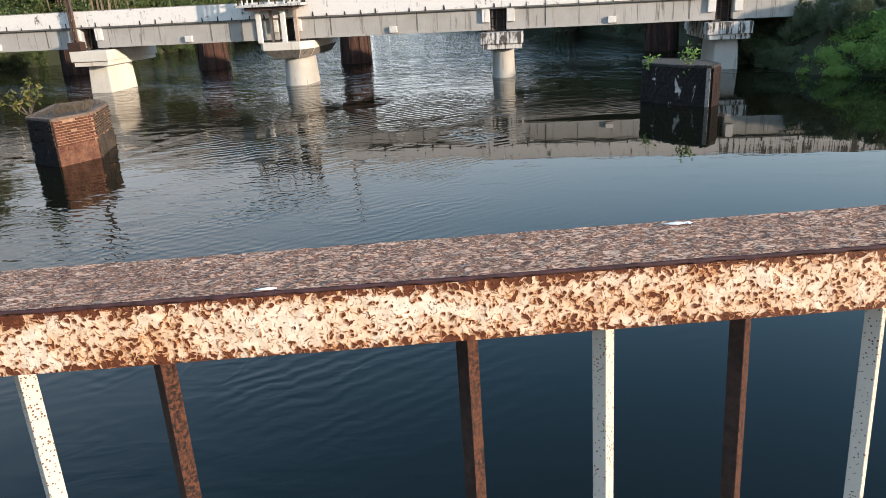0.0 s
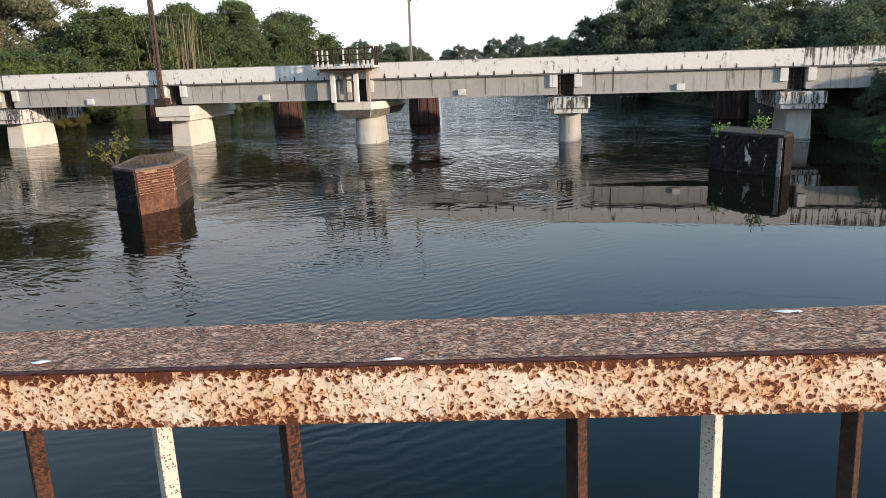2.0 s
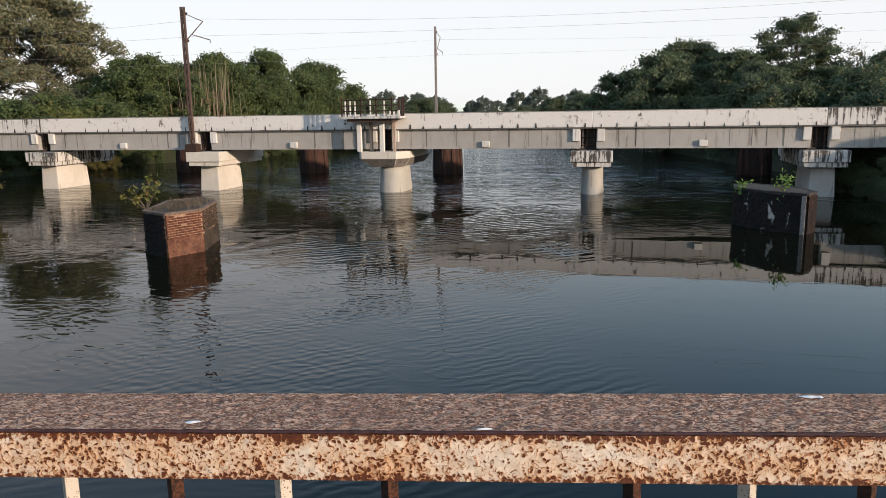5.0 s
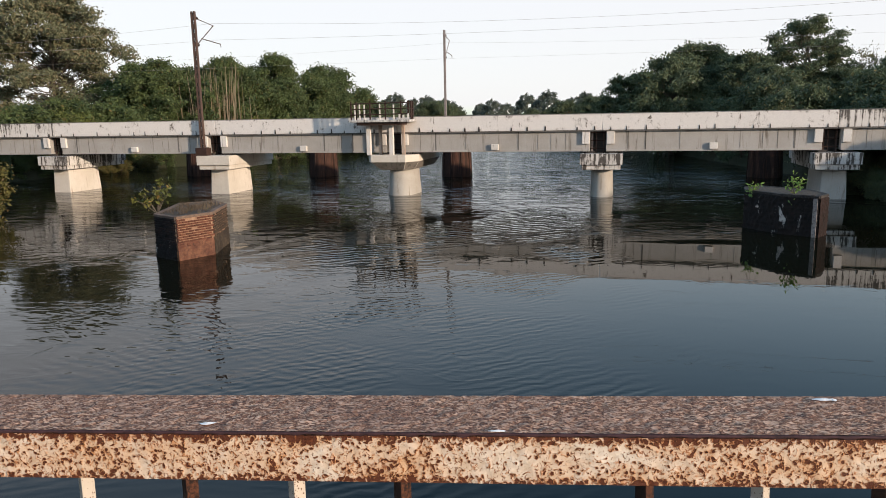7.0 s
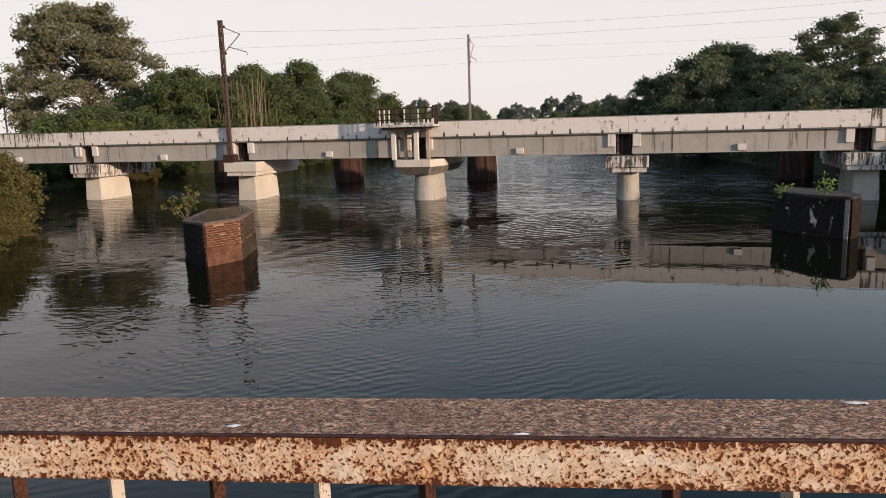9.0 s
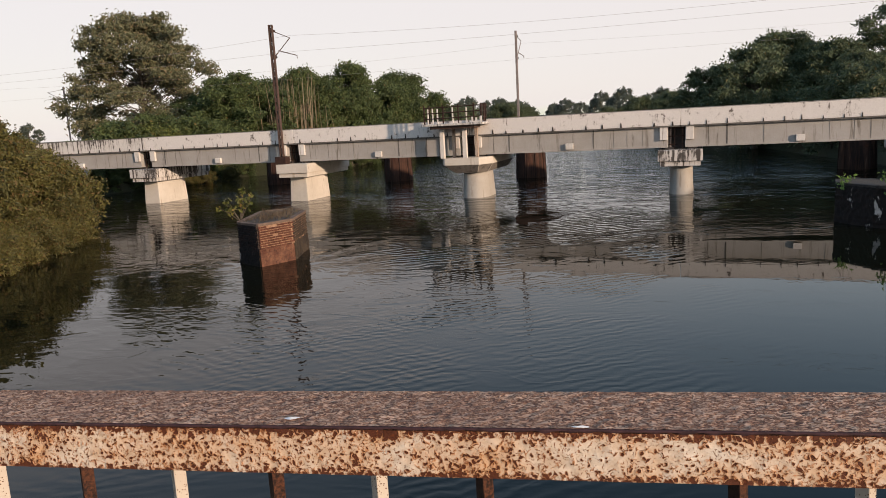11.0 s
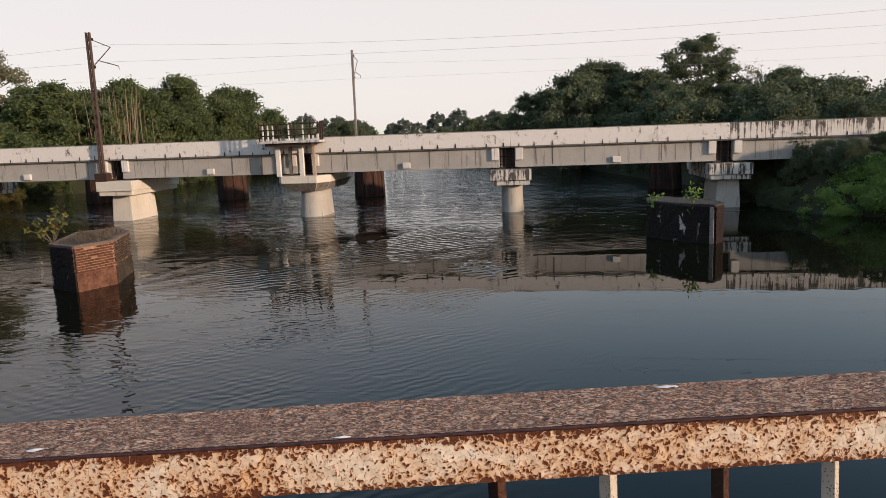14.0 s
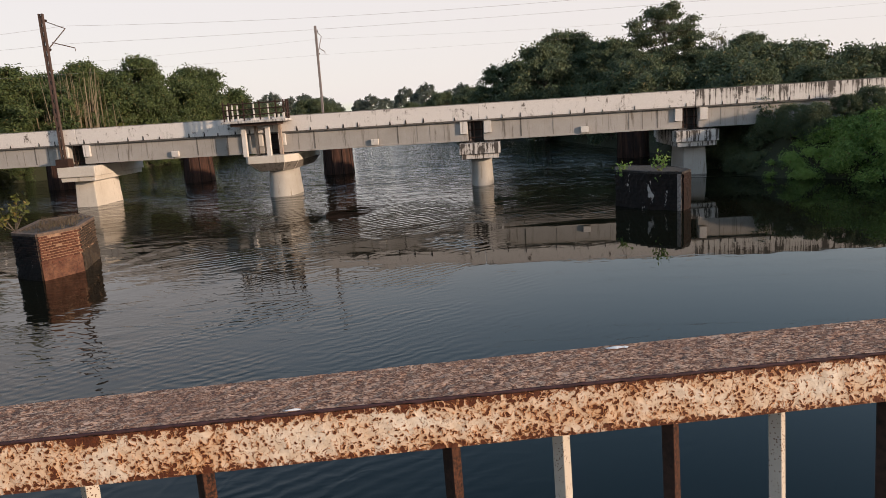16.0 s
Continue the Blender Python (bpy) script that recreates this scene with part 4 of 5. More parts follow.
def build_tree(name, h, spread, lobes_n, leaves, size, mat, seed, label, category="tree", trunk=0.35, low=0.35, flat=0.55, lobe=(0.16, 0.34), wide=0.28, gap=-0.2):
    """A tree at the origin: tapered trunk, limbs to each lobe, and a crown of small leaves."""
    r = random.Random(seed)
    t = thing(name, Matrix.Identity(4), label, category)
    lobes = []
    for i in range(lobes_n):
        a = 2.4 * i + r.uniform(-0.6, 0.6)
        u = (i + 0.5) / lobes_n
        z = h * (low + (0.95 - low) * u) * r.uniform(0.9, 1.05)
        reach = (1 - u ** (1.6 + 2.4 * wide)) ** 0.6 * (0.72 + 0.28 * min(1.0, u * 5)) * 0.92 + 0.04
        out = spread * reach * r.uniform(0.35, 1.05)
        lr = spread * r.uniform(*lobe)
        lobes.append((out * math.cos(a), out * math.sin(a), min(z, h - lr * flat * 0.8), lr, lr * flat))
    top = h * 0.72
    bm = bmesh.new()
    prev, pr = Vector((0, 0, -0.6)), trunk
    for j in range(1, 6):
        p = Vector((r.uniform(-0.12, 0.12) * j, r.uniform(-0.12, 0.12) * j, top * j / 5))
        rod(bm, prev, p, pr, pr * 0.78, 8)
        prev, pr = p, pr * 0.78
    stem = part("trunk", bm, BARK, t)
    twigs = bmesh.new()
    for j, l in enumerate(lobes):
        bm = bmesh.new() if j < 8 else twigs
        z0 = min(top * 0.95, max(h * 0.1, l[2] * r.uniform(0.55, 0.95) - 0.4))
        mid = Vector((l[0] * 0.5, l[1] * 0.5, (z0 + l[2]) * 0.5 - 0.25)) + Vector((r.uniform(-0.4, 0.4), r.uniform(-0.4, 0.4), r.uniform(-0.2, 0.3)))
        thin = 1.0 if j < 8 else 0.5
        rod(bm, (0, 0, z0), mid, trunk * 0.26 * thin, trunk * 0.15 * thin, 6)
        rod(bm, mid, (l[0], l[1], l[2] + l[4] * 0.2), trunk * 0.15 * thin, trunk * 0.05, 6)
        if j < 8:
            part("limb", bm, BARK, stem)
    part("branchwork", twigs, BARK, stem)
    pts, out = crown_points(lobes, leaves, r, gap)
    vs, fs = leaf_quads(pts, size, r, 0.3, 0.0, out)
    raw("crown", vs, fs, mat, t)
    return t


def place(proto, x, y, s, yaw=0, z=None, label=""):
    m = pose(x, y, (ground_z(x, y) if z is None else z), 0, 0, yaw)
    ob = copy_thing(proto, m)
    ob.scale = (s, s, s) if not isinstance(s, tuple) else s
    if label:
        ob["label"] = label
    return ob


def first(proto, x, y, s, yaw=0, z=None):
    """Put the prototype itself in its place."""
    proto.matrix_world = pose(x, y, (ground_z(x, y) if z is None else z), 0, 0, yaw)
    proto.scale = (s, s, s) if not isinstance(s, tuple) else s


# the large airy tree beyond the bridge
big_tree = build_tree("broadleaf_tree", 17.2, 10.4, 170, 62000, 0.19, LEAF_OLIVE, 3, "tall airy broadleaf tree with dusty olive leaves", trunk=0.5, low=0.12, flat=0.55, lobe=(0.09, 0.18), wide=0.44, gap=-0.02)
first(big_tree, -52.6, 86, (1.02, 1.02, 1.03), 220)

round_tree = build_tree("broadleaf_tree", 10.0, 5.8, 95, 30000, 0.17, LEAF_DARK, 7, "dark green broadleaf tree on the river bank", low=0.08, flat=0.5, lobe=(0.12, 0.25), wide=0.42, gap=-0.15)
first(round_tree, 27.6, 83, (0.85, 0.85, 0.82), 10)
mid_tree = build_tree("broadleaf_tree", 9.8, 6.0, 90, 30000, 0.17, LEAF_MID, 9, "green broadleaf tree on the river bank", low=0.06, flat=0.6, lobe=(0.12, 0.26), wide=0.34, gap=-0.18)
first(mid_tree, -37, 79, (1.0, 1.0, 0.86), 30)
tall_tree = build_tree("broadleaf_tree", 13.4, 6.4, 110, 34000, 0.17, LEAF_DARK, 19, "tall dark green tree with layered branches", low=0.08, flat=0.45, lobe=(0.12, 0.22), wide=0.55, gap=-0.12)
first(tall_tree, 33.9, 85, (0.95, 0.95, 0.90), 0)
bare_tree = build_tree("half_bare_tree", 9.0, 2.4, 46, 900, 0.13, LEAF_OLIVE, 61, "slim half-bare tree with thin upright twigs", low=0.45, flat=1.6, lobe=(0.12, 0.2), wide=0.7, trunk=0.16)
first(bare_tree, 40.6, 85, (1.0, 1.0, 1.02), 0)
bush = build_tree("bank_bush", 4.6, 3.6, 20, 9000, 0.15, LEAF_MID, 23, "dense green bush on the river bank", "bush", trunk=0.12, low=0.05, flat=0.8)
first(bush, -41, 62, 1.0, 0)
dark_bush = build_tree("bank_bush", 4.6, 3.8, 20, 9000, 0.16, LEAF_DARK, 29, "dark green bush on the river bank", "bush", trunk=0.12, low=0.05, flat=0.8)
first(dark_bush, 24, 62, 1.0, 0)
creeper = build_tree("creeper_mound", 3.2, 3.4, 22, 13000, 0.11, LEAF_BRIGHT, 31, "bright green creeper growing over low bushes", "bush", trunk=0.1, low=0.02, flat=0.7, lobe=(0.1, 0.24))
first(creeper, 24.4, 35.8, 0.6, 0, WATER_Z + 0.6)
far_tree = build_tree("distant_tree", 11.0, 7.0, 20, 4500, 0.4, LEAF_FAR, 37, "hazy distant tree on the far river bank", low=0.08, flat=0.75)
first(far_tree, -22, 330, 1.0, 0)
river_bush = build_tree("river_bush", 4.6, 3.4, 60, 15000, 0.15, LEAF_SUNNY, 41, "olive green bush leaning over the water", "bush", trunk=0.12, low=0.03, flat=0.7, lobe=(0.09, 0.2), gap=0.0)
first(river_bush, -25.9, 29.0, 0.72, 0)

# left bank beyond the bridge
for x, y, s, yaw in ((-33, 90, (1.1, 1.1, 0.9), 80), (-28, 94, (0.9, 0.9, 1.06), 140), (-43, 92, (1.2, 1.2, 0.84), 200), (-24, 104, 1.1, 250), (-31, 84, (0.8, 0.8, 0.92), 310), (-41, 84, (1.1, 1.1, 0.78), 170), (-20.5, 112, 0.95, 10), (-26, 90, (0.8, 0.8, 0.88), 45), (-36, 86, (0.8, 0.8, 0.84), 265), (-23, 96, (0.85, 0.85, 1.08), 120)):
    s = s if isinstance(s, tuple) else (s, s, s)
    place(mid_tree, x, y, (s[0], s[1], s[2] * 0.98), yaw)
for x, y, s, yaw in ((-17.5, 124, 0.8, 10), (-36, 98, 0.95, 90), (-16.2, 104, (0.55, 0.55, 0.85), 60), (-12.5, 150, 0.95, 160), (-11, 170, 0.9, 220)):
    place(round_tree, x, y, s, yaw)
for x, y, s, yaw in ((-38, 71, 1.1, 110), (-33, 80, 1.3, 170), (-29, 87, 1.3, 20), (-24, 92, 1.2, 75), (-40.5, 68, 1.0, 95)):
    place(bush, x, y, s, yaw)
for x, y, s, yaw in ((-42.5, 49, 0.6, 15), (-42, 57, 0.7, 70), (-40.5, 65, 0.7, 20), (-37.0, 74, 0.6, 150), (-31, 80.5, 0.6, 110), (-26.5, 86, 0.6, 210), (-39.5, 70, 0.5, 0)):
    place(dark_bush, x, y, s, yaw)
pale_bush = build_tree("bank_bush", 4.4, 4.0, 22, 10000, 0.14, LEAF_PALE, 53, "yellow-green sunlit bush on the river bank", "bush", trunk=0.12, low=0.05, flat=0.8)
first(pale_bush, -39.6, 66.5, (1.05, 0.9, 1.0), 0)
place(pale_bush, -27.5, 84, (0.8, 0.8, 0.8), 200)
for x, y, s, yaw in ((-35.2, 66.5, 0.36, 30), (-36.4, 65.2, 0.30, 140), (-33.8, 69.0, 0.30, 260), (-38.0, 62.5, 0.34, 80)):
    place(river_bush, x, y, s, yaw, WATER_Z + 0.05, "dry tan brushwood at the water's edge")
# tall dry reeds among the bushes
def reed_clump(x, y, n, h, seed):
    r = random.Random(seed)
    vs, fs = [], []
    for _ in range(n):
        a, d = r.uniform(0, 6.28), abs(r.gauss(0, 1.5))
        px, py, hh = d * math.cos(a) * 1.4, d * math.sin(a), h * r.uniform(0.6, 1.05)
        lx, ly, w_ = r.gauss(0, 0.35), r.gauss(0, 0.35), r.uniform(0.02, 0.05)
        i = len(vs)
        vs += [(px - w_, py, 0), (px + w_, py, 0), (px + lx * 0.5 + w_ * 0.8, py + ly * 0.5, hh * 0.6), (px + lx * 0.5 - w_ * 0.8, py + ly * 0.5, hh * 0.6), (px + lx + w_ * 0.3, py + ly, hh), (px + lx - w_ * 0.3, py + ly, hh)]
        fs += [(i, i + 1, i + 2, i + 3), (i + 3, i + 2, i + 4, i + 5)]
    ob = raw("reeds", vs, fs, REED)
    ob.matrix_world = pose(x, y, ground_z(x, y))
    tagged(ob, "tall dry tan reeds among green bushes", "reeds", kind="stuff")


reed_clump(-30.6, 79.5, 75, 9.4, 1)
reed_clump(-33, 80.0, 60, 6.8, 2)
# near left bank
for x, y, s, yaw in ((-24.0, 27.0, 0.62, 120), (-24.4, 24.2, 0.66, 220), (-24.8, 31.6, 0.62, 10), (-26.6, 35.5, 0.75, 60), (-27.0, 28, 0.66, 300), (-25, 21, 0.7, 20), (-30, 38.5, 0.8, 80), (-28.5, 33, 0.66, 180), (-28.5, 22, 0.75, 140), (-32, 31, 0.72, 200), (-25.5, 17.5, 0.8, 260), (-34, 42, 0.85, 33)):
    place(river_bush, x - 0.9, y, s, yaw)

for x, y, s, yaw in ((-23.4, 26.0, 0.45, 10), (-23.3, 23.6, 0.5, 120), (-23.7, 28.6, 0.45, 200), (-24.0, 31.0, 0.45, 300), (-23.6, 21.0, 0.5, 44), (-25.4, 33.6, 0.5, 80)):
    place(river_bush, x - 0.4, y, s, yaw, WATER_Z - 0.1)
for x, y, s, yaw in ((-36.2, 43.5, 0.5, 0), (-37.5, 46.5, 0.5, 50), (-39, 50, 0.5, 100), (-40.2, 53.5, 0.5, 150), (-40.8, 57, 0.5, 200), (-40.3, 60.5, 0.5, 250), (-39.6, 64, 0.5, 300), (-38.6, 67.5, 0.5, 350), (-37, 71, 0.5, 40), (-34.6, 74.5, 0.5, 90), (-31.6, 78, 0.5, 140), (-28.6, 81.5, 0.5, 190), (-25.8, 85, 0.5, 240), (-24.6, 89, 0.55, 290)):
    place(bush, x, y, s, yaw, WATER_Z - 0.1)

for x, y, s, yaw in ((-22.9, 29.6, 0.36, 15), (-22.5, 27.8, 0.40, 130), (-22.0, 26.0, 0.40, 220), (-21.6, 24.4, 0.40, 310), (-21.0, 22.8, 0.44, 60), (-23.6, 31.4, 0.34, 170)):
    place(river_bush, x - 0.7, y, s, yaw, WATER_Z - 0.35)

# right bank
for x, y, s, yaw in ((19.6, 84, (1.0, 1.0, 1.14), 20), (36, 80, (0.7, 0.7, 0.6), 120), (43.4, 84, (0.75, 0.75, 0.8), 200), (27, 96, 1.0, 70), (18.5, 104, 0.88, 150), (15.5, 115, 0.74, 10), (12.5, 132, 0.78, 100), (53, 92, 0.46, 40), (11.5, 160, 0.6, 190), (60, 88, 0.5, 260), (9.5, 190, 0.65, 20), (35.5, 88, (0.8, 0.8, 0.7), 66), (31, 92, 0.78, 222), (44, 90, 0.58, 111), (23.5, 90, (0.95, 0.95, 0.98), 180), (27.5, 76, 0.62, 15), (15.5, 122, 0.68, 300), (12.5, 146, 0.6, 240), (49, 80, 0.43, 75)):
    place(round_tree, x, y, s, yaw)
for x, y, s, yaw in ((25, 70, 1.1, 10), (30, 62, 1.1, 60), (36, 66, 1.2, 140), (43, 70, 1.2, 200), (28, 52, 0.6, 30), (34, 54, 0.7, 100), (41, 58, 1.0, 170), (50, 64, 1.1, 240), (58, 66, 1.1, 310), (24.5, 47, 0.75, 20), (27, 41, 0.4, 80), (32, 44, 0.45, 160), (22.5, 75, 1.0, 77), (23, 54, 0.7, 7), (22, 68, 0.7, 200), (33, 37, 0.5, 33), (36, 32, 0.6, 99), (22.6, 41, 0.55, 5), (22.8, 45, 0.6, 15), (24, 50, 0.65, 25), (21.7, 39.6, 0.34, 61), (22.6, 38.0, 0.3, 131), (23.6, 37.6, 0.2, 201), (24.9, 37.4, 0.24, 271), (22.0, 37.5, 0.2, 301), (22.6, 36.3, 0.2, 331), (22.9, 36.9, 0.28, 11), (26.5, 37.2, 0.32, 91), (21.0, 43.2, 0.45, 171)):
    place(dark_bush, x, y, s, yaw)
for x, y, s, yaw in ((21.6, 37.0, 0.42, 40), (22.0, 35.4, 0.5, 140), (23.2, 34.5, 0.58, 10), (24.2, 33.8, 0.68, 70), (25.3, 33.0, 0.76, 200), (26.5, 31.9, 0.82, 100), (27.4, 30.8, 0.9, 190), (29.2, 29.0, 0.95, 300)):
    place(creeper, x, y, s, yaw, WATER_Z - 0.15)
for x, y, s, yaw in ((23.2, 37.2, 0.5, 250), (24.2, 35.9, 0.6, 320), (25.2, 34.9, 0.7, 20), (26.8, 34.0, 0.85, 60), (28.6, 33.0, 0.85, 15), (30.6, 31.4, 0.95, 130), (25.5, 37.2, 0.6, 77), (28.5, 36.2, 0.8, 210), (23.0, 38.6, 0.4, 25), (24.3, 37.6, 0.45, 95), (27.2, 36.0, 0.7, 165), (25.9, 35.6, 0.65, 235), (27.9, 34.6, 0.75, 305), (29.6, 34.4, 0.8, 45), (27.2, 32.6, 0.7, 115)):
    place(creeper, x, y, s, yaw, WATER_Z + 0.9)
for x, y, s, yaw in ((20.6, 38.6, 0.28, 12), (20.9, 40.6, 0.34, 100), (20.8, 42.6, 0.4, 190), (20.3, 39.8, 0.24, 280), (21.4, 36.9, 0.26, 50), (21.2, 44.5, 0.42, 140), (21.5, 47.0, 0.45, 240), (21.9, 49.5, 0.45, 330)):
    place(dark_bush, x, y, s, yaw, WATER_Z - 0.1)
# trees beside the road bridge, sunny side: unseen, added to shade the right piers
for x, y, s, yaw in ((41, 26, 0.36, 30), (45, 40, 0.55, 120), (40, 20.5, 0.5, 60), (40.5, 14.5, 0.4, 150), (46, 20, 0.5, 200)):
    place(mid_tree, x, y, s, yaw)

# far tree line
r = random.Random(77)
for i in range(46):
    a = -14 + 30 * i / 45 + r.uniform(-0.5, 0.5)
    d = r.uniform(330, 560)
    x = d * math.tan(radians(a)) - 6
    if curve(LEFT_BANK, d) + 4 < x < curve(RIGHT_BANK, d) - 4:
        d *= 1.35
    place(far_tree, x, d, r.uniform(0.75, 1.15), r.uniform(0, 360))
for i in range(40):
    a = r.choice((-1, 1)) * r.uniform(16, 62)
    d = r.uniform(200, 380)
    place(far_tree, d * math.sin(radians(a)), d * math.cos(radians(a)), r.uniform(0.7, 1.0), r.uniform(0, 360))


# ---------------------------------------------------------------- road bridge and its railing, nearest the camera
RAIL = Matrix.Translation((-0.141, -0.212, 1.327)) @ pose(0, 0, 0, -1.7, -0.9, -1.2) @ Matrix.Translation((0.141, 0.212, -1.327))
FRONT, BACK, FOOT, TOP = 0.665, 0.803, 0.8905, 0.957


def rough_sheet(p0, du, dv, nu, nv, nrm, amp, seed):
    """A grid with small bumps along nrm."""
    verts, faces = [], []
    for j in range(nv + 1):
        for i in range(nu + 1):
            p = Vector(p0) + Vector(du) * (i / nu) + Vector(dv) * (j / nv)
            e = min(1.0, min(j, nv - j) / 1.5)
            g = noise.noise(p * 70 + Vector((seed, 0, 0))) + 0.6 * noise.noise(p * 170)
            verts.append(tuple(p + Vector(nrm) * amp * g * (0.4 + 0.6 * e)))
    for j in range(nv):
        for i in range(nu):
            a = j * (nu + 1) + i
            faces.append((a, a + 1, a + nu + 2, a + nu + 1))
    return verts, faces


def road_railing():
    t = thing("bridge_railing", RAIL, "rusty steel bridge railing with blistered cream paint", "railing")
    X0, X1 = -2.2, 2.2
    vs, fs = rough_sheet((X0, FRONT, FOOT), (X1 - X0, 0, 0), (0, 0, TOP - FOOT - 0.004), 1100, 18, (0, -1, 0), 0.0014, 1.0)
    top = raw("rail_face", vs, fs, RAIL_FACE, t, "cream paint blistered by rust", True)
    vs, fs = rough_sheet((X0, FRONT + 0.004, TOP), (X1 - X0, 0, 0), (0, BACK - FRONT - 0.004, 0), 1100, 34, (0, 0, 1), 0.0016, 2.0)
    raw("rail_top", vs, fs, RAIL_TOP, t, "pitted brown rusty top", True)
    bm = bmesh.new()
    n = 700
    prev = None
    for i in range(n + 1):
        x = X0 + (X1 - X0) * i / n
        w1, w2 = 0.0012 * noise.noise(Vector((x * 60, 0, 0))), 0.0014 * noise.noise(Vector((x * 45, 3, 0)))
        ring = [bm.verts.new(c) for c in ((x, FRONT - 0.0006, TOP - 0.0028 + 3.4 * w1), (x, FRONT - 0.0014, TOP - 0.0015), (x, FRONT - 0.0006, TOP + 0.0002), (x, FRONT + 0.0012 + w2, TOP + 0.0008))]
        if prev:
            for a in range(3):
                bm.faces.new((prev[a], ring[a], ring[a + 1], prev[a + 1]))
        prev = ring
    part("rail_edge", bm, RAIL_EDGE, t, "dark rusted edge", True)
    bm = bmesh.new()
    box(bm, X0, X1, FRONT + 0.003, BACK - 0.002, FOOT - 0.001, TOP - 0.004)
    part("rail_body", bm, BAR_RUST, t)
    # one bar is missing
    centres = {-3: -0.4475, -2: -0.298, 0: 0.029, 1: 0.1785, 2: 0.330, 3: 0.4805}
    for i in range(-13, 14):
        if i == -1:
            continue
        x = centres.get(i, -0.4475 + 0.155 * (i + 3) if i < 0 else 0.4805 + 0.155 * (i - 3))
        bm = bmesh.new()
        h = 0.0088
        vs = box(bm, -h, h, -h, h, 0.05, FOOT, 0.0012)
        bmesh.ops.rotate(bm, verts=bm.verts[:], cent=(0, 0, 0), matrix=Matrix.Rotation(radians(45), 3, "Z"))
        bmesh.ops.translate(bm, verts=bm.verts[:], vec=(x, 0.728, 0))
        bm.normal_update()
        # left faces of the rusty bars get their shade as a darker material
        for fc in bm.faces:
            fc.material_index = 1 if i % 2 == 0 and fc.normal.x < -0.2 else 0
        part("baluster", bm, [BAR_RUST, BAR_SHADE] if i % 2 == 0 else BAR_CREAM, t, "rust-covered square bar" if i % 2 == 0 else "cream-painted square bar")
    bm = bmesh.new()
    box(bm, X0, X1, 0.69, 0.766, 0.02, 0.06, 0.004)
    part("bottom_rail", bm, BAR_RUST, t)
    for x in (X0, X1):
        bm = bmesh.new()
        box(bm, x - 0.05, x + 0.05, 0.68, 0.78, 0.0, FOOT, 0.006)
        part("post", bm, BAR_RUST, t)


road_railing()
for x, y, sx, sy in ((-0.162, 0.671, 0.015, 0.0042), (0.277, 0.787, 0.014, 0.006), (-0.552, 0.690, 0.012, 0.006), (0.289, 0.786, 0.008, 0.005)):
    bm = bmesh.new()
    rr = random.Random(x)
    ring = [bm.verts.new((x + sx * math.cos(q * 0.5236) * rr.uniform(0.45, 1.15), y + sy * math.sin(q * 0.5236) * rr.uniform(0.6, 1.1), TOP + 0.0016)) for q in range(12)]
    tip = bm.verts.new((x, y, TOP + 0.0035))
    for q in range(12):
        bm.faces.new((ring[q], ring[(q + 1) % 12], tip))
    ob = part("bird_dropping", bm, DROPPING)
    ob.matrix_world = RAIL
    tagged(ob, "dried white bird dropping on the rusty rail", "bird dropping")

bm = bmesh.new()
box(bm, -60, 60, 0.35, 0.95, -0.75, 0.02, 0.02)
tagged(part("kerb", bm, CONCRETE), "concrete kerb of the road bridge", "kerb", kind="structure")
bm = bmesh.new()
box(bm, -60, 60, -7.5, 0.346, -0.75, -0.12, 0.02)
tagged(part("road", bm, ASPHALT), "asphalt road deck of the bridge", "road", kind="structure")


# ---------------------------------------------------------------- bricks of the old pier stump
BRICK_L, BRICK_H, COURSE, PITCH = 0.212, 0.060, 0.085, 0.24
brick_meshes = {}
BRICK_GRIME = brick_mat("grimy_brown_brick", (0.030, 0.021, 0.014), (0.095, 0.062, 0.038))
for key, ln in (("whole", BRICK_L), ("half", BRICK_L * 0.47)):
    for mat_key, mat in (("red", BRICK), ("dark", BRICK_DARK), ("grime", BRICK_GRIME)):
        bm = bmesh.new()
        box(bm, -ln / 2, ln / 2, -0.03, 0.03, -BRICK_H / 2, BRICK_H / 2, 0.005)
        brick_meshes[key, mat_key] = mesh_of("brick", bm, mat)
rb = random.Random(4)
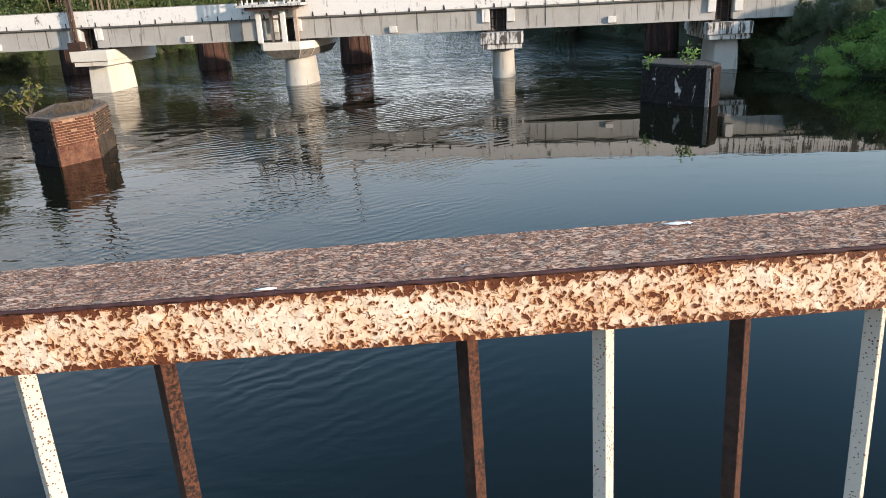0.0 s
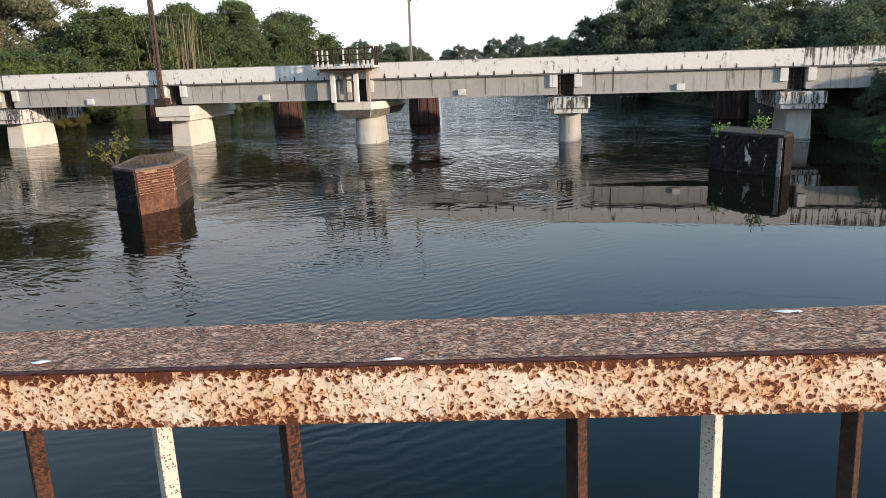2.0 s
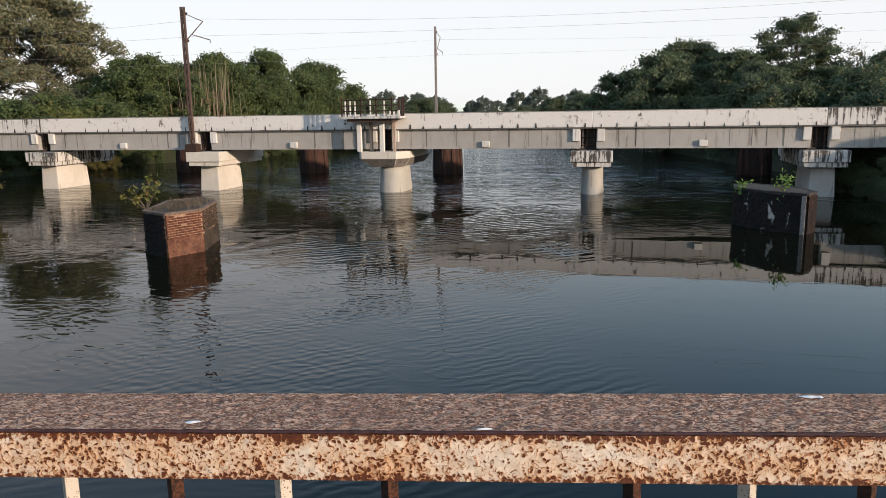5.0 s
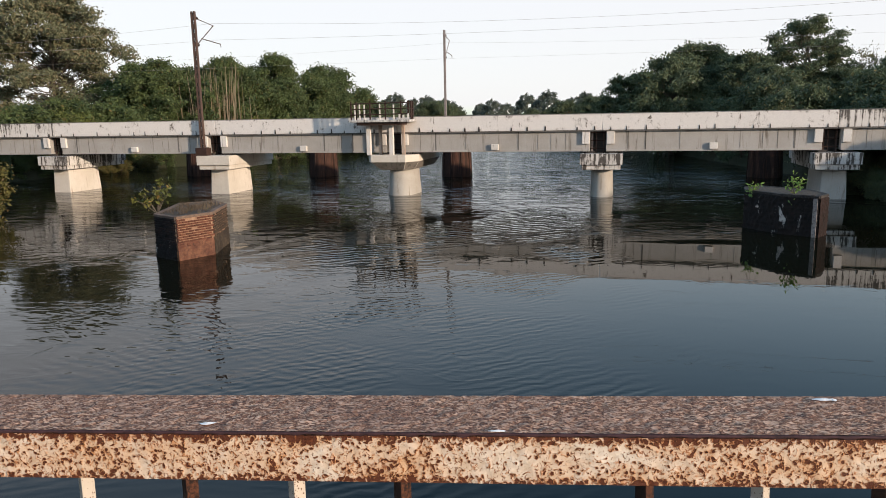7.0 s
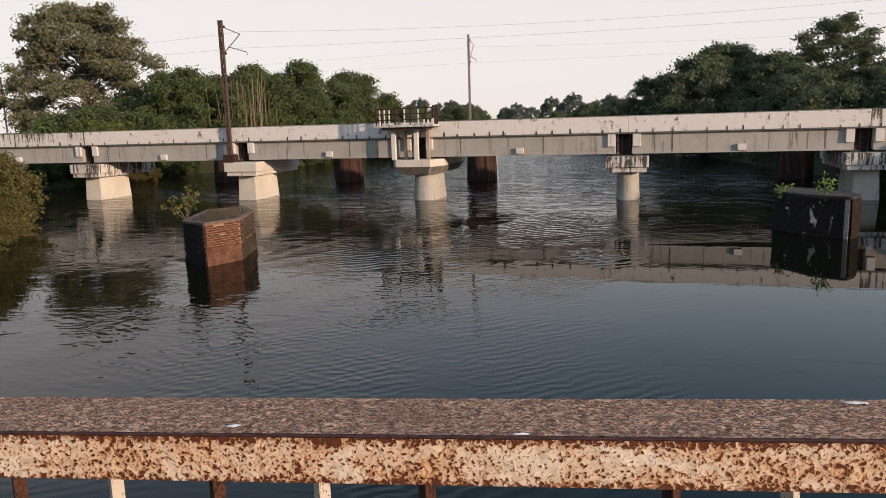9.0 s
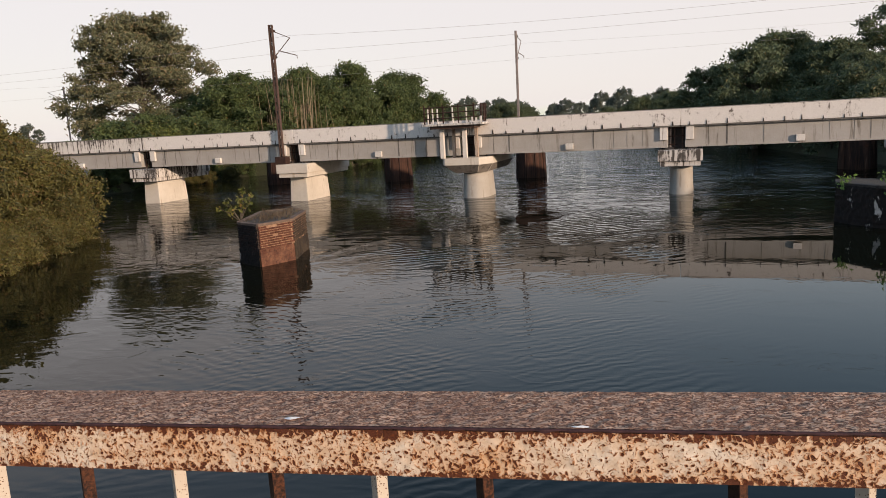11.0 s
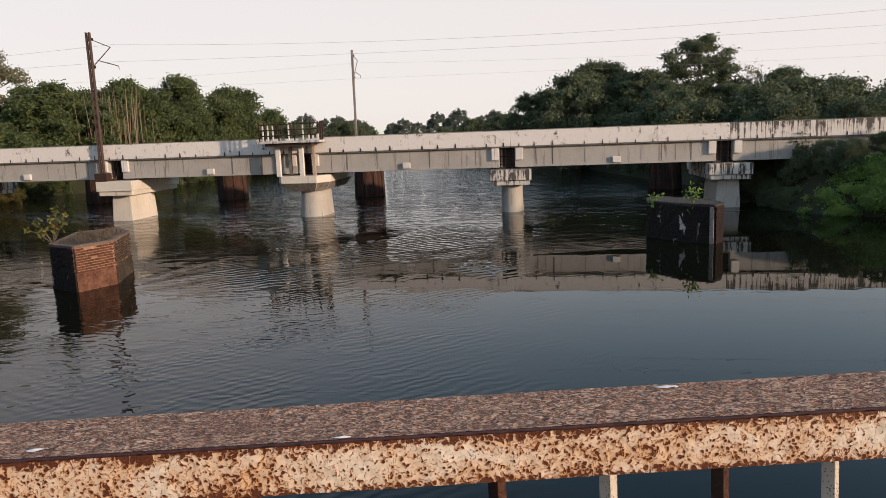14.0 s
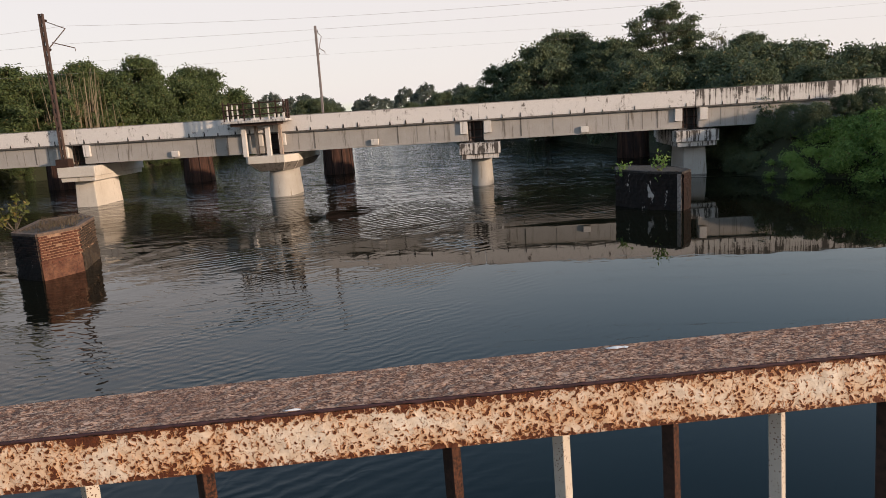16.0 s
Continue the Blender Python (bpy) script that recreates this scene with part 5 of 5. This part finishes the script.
# side 0 has its shade built in through the dark bricks
for face, mat_key, low in ((0, "dark", 0.25), (1, "red", 0.34), (2, "grime", 0.40)):
    a, b = Vector((*B1[face], 0)), Vector((*B1[face + 1], 0))
    d = (b - a).normalized()
    nrm = Vector((d.y, -d.x, 0))
    ln, courses = (b - a).length, 15
    turn = math.degrees(math.atan2(d.y, d.x))
    for c_ in range(courses):
        z = STUMP1_TOP - 0.14 - c_ * COURSE
        u = (z - WATER_Z) / (STUMP1_TOP - WATER_Z)
        x = PITCH / 2 if c_ % 2 else PITCH * 0.26
        first_one = True
        while x < ln - 0.05:
            half = first_one and c_ % 2 == 0
            if u > low + 0.16 * noise.noise(Vector((x * 2.5, face * 3.0, z * 2.5))) and rb.random() > 0.03:
                p = a + d * x + nrm * (0.004 + rb.uniform(-0.008, 0.008))
                ob = new("brick", brick_meshes["half" if half else "whole", mat_key])
                ob.parent = facing_a[face]
                ob.matrix_local = pose(p.x, p.y, z + rb.uniform(-0.003, 0.003), 0, 0, turn + rb.uniform(-1, 1))
            x += PITCH * (0.76 if half else 1.0)
            first_one = False
    # worn lower masonry, uneven
    vs, fs = [], []
    nu, nv = 36, 16
    for j in range(nv + 1):
        for i in range(nu + 1):
            p = a + d * (ln * i / nu)
            z = WATER_Z - 0.15 + (STUMP1_TOP - WATER_Z) * 0.5 * j / nv
            q = 0.040 + 0.035 * noise.noise(Vector((i * 0.33, j * 0.4, face * 5.0))) + 0.02 * noise.noise(Vector((i * 0.9, j * 1.1, face)))
            q -= max(0.0, j / nv - 0.7) * 0.06
            p = p + nrm * q
            vs.append((p.x, p.y, z))
    for j in range(nv):
        for i in range(nu):
            e = j * (nu + 1) + i
            fs.append((e, e + 1, e + nu + 2, e + nu + 1))
    raw("worn_masonry", vs, fs, (BLACK_STONE, CORE, GRIME_CORE)[face], stump_a, "worn lower masonry", True)

# ---------------------------------------------------------------- eroded skin of the black stump
for face, mat in ((0, BLACK_STONE), (1, WHITE_WORN), (2, RED_STONE)):
    a, b = Vector((*B2[face], 0)), Vector((*B2[face + 1], 0))
    d = (b - a).normalized()
    nrm = Vector((d.y, -d.x, 0))
    ln = (b - a).length
    nu, nv = 40, 30
    vs, fs = [], []
    for j in range(nv + 1):
        for i in range(nu + 1):
            z = WATER_Z - 0.15 + (STUMP2_TOP - 0.1 - WATER_Z + 0.15) * j / nv
            course = 0.02 * (0.5 - abs((z / 0.17) % 1.0 - 0.5)) * 2
            q = 0.03 + course + 0.045 * noise.noise(Vector((i * 0.3, j * 0.34, face * 7.0))) + 0.025 * noise.noise(Vector((i * 0.95, j * 1.1, face + 3.0)))
            p = a + d * (ln * i / nu) + nrm * q
            vs.append((p.x, p.y, z))
    for j in range(nv):
        for i in range(nu):
            e = j * (nu + 1) + i
            fs.append((e, e + 1, e + nu + 2, e + nu + 1))
    raw("worn_masonry", vs, fs, mat, stump_b, "eroded blackened masonry", True)
for j in range(9):
    rr = random.Random(60 + j)
    u = (j + 0.5) / 9
    p = Vector((*B2[1], 0)).lerp(Vector((*B2[2], 0)), u)
    d = (Vector((*B2[2], 0)) - Vector((*B2[1], 0))).normalized()
    nrm = Vector((d.y, -d.x, 0))
    bm = bmesh.new()
    w, z0 = 0.075 * rr.uniform(0.8, 1.15), STUMP2_TOP - 0.1 + rr.uniform(-0.02, 0.02)
    q = [p - d * w + nrm * rr.uniform(0.05, 0.09), p + d * w + nrm * rr.uniform(0.05, 0.09), p + d * w - nrm * 0.1, p - d * w - nrm * 0.1]
    prism(bm, [(c.x, c.y) for c in q], z0, STUMP2_TOP + rr.uniform(0.0, 0.03), 0.0, 0.012)
    part("coping_stone", bm, COPING_BLACK, stump_b)
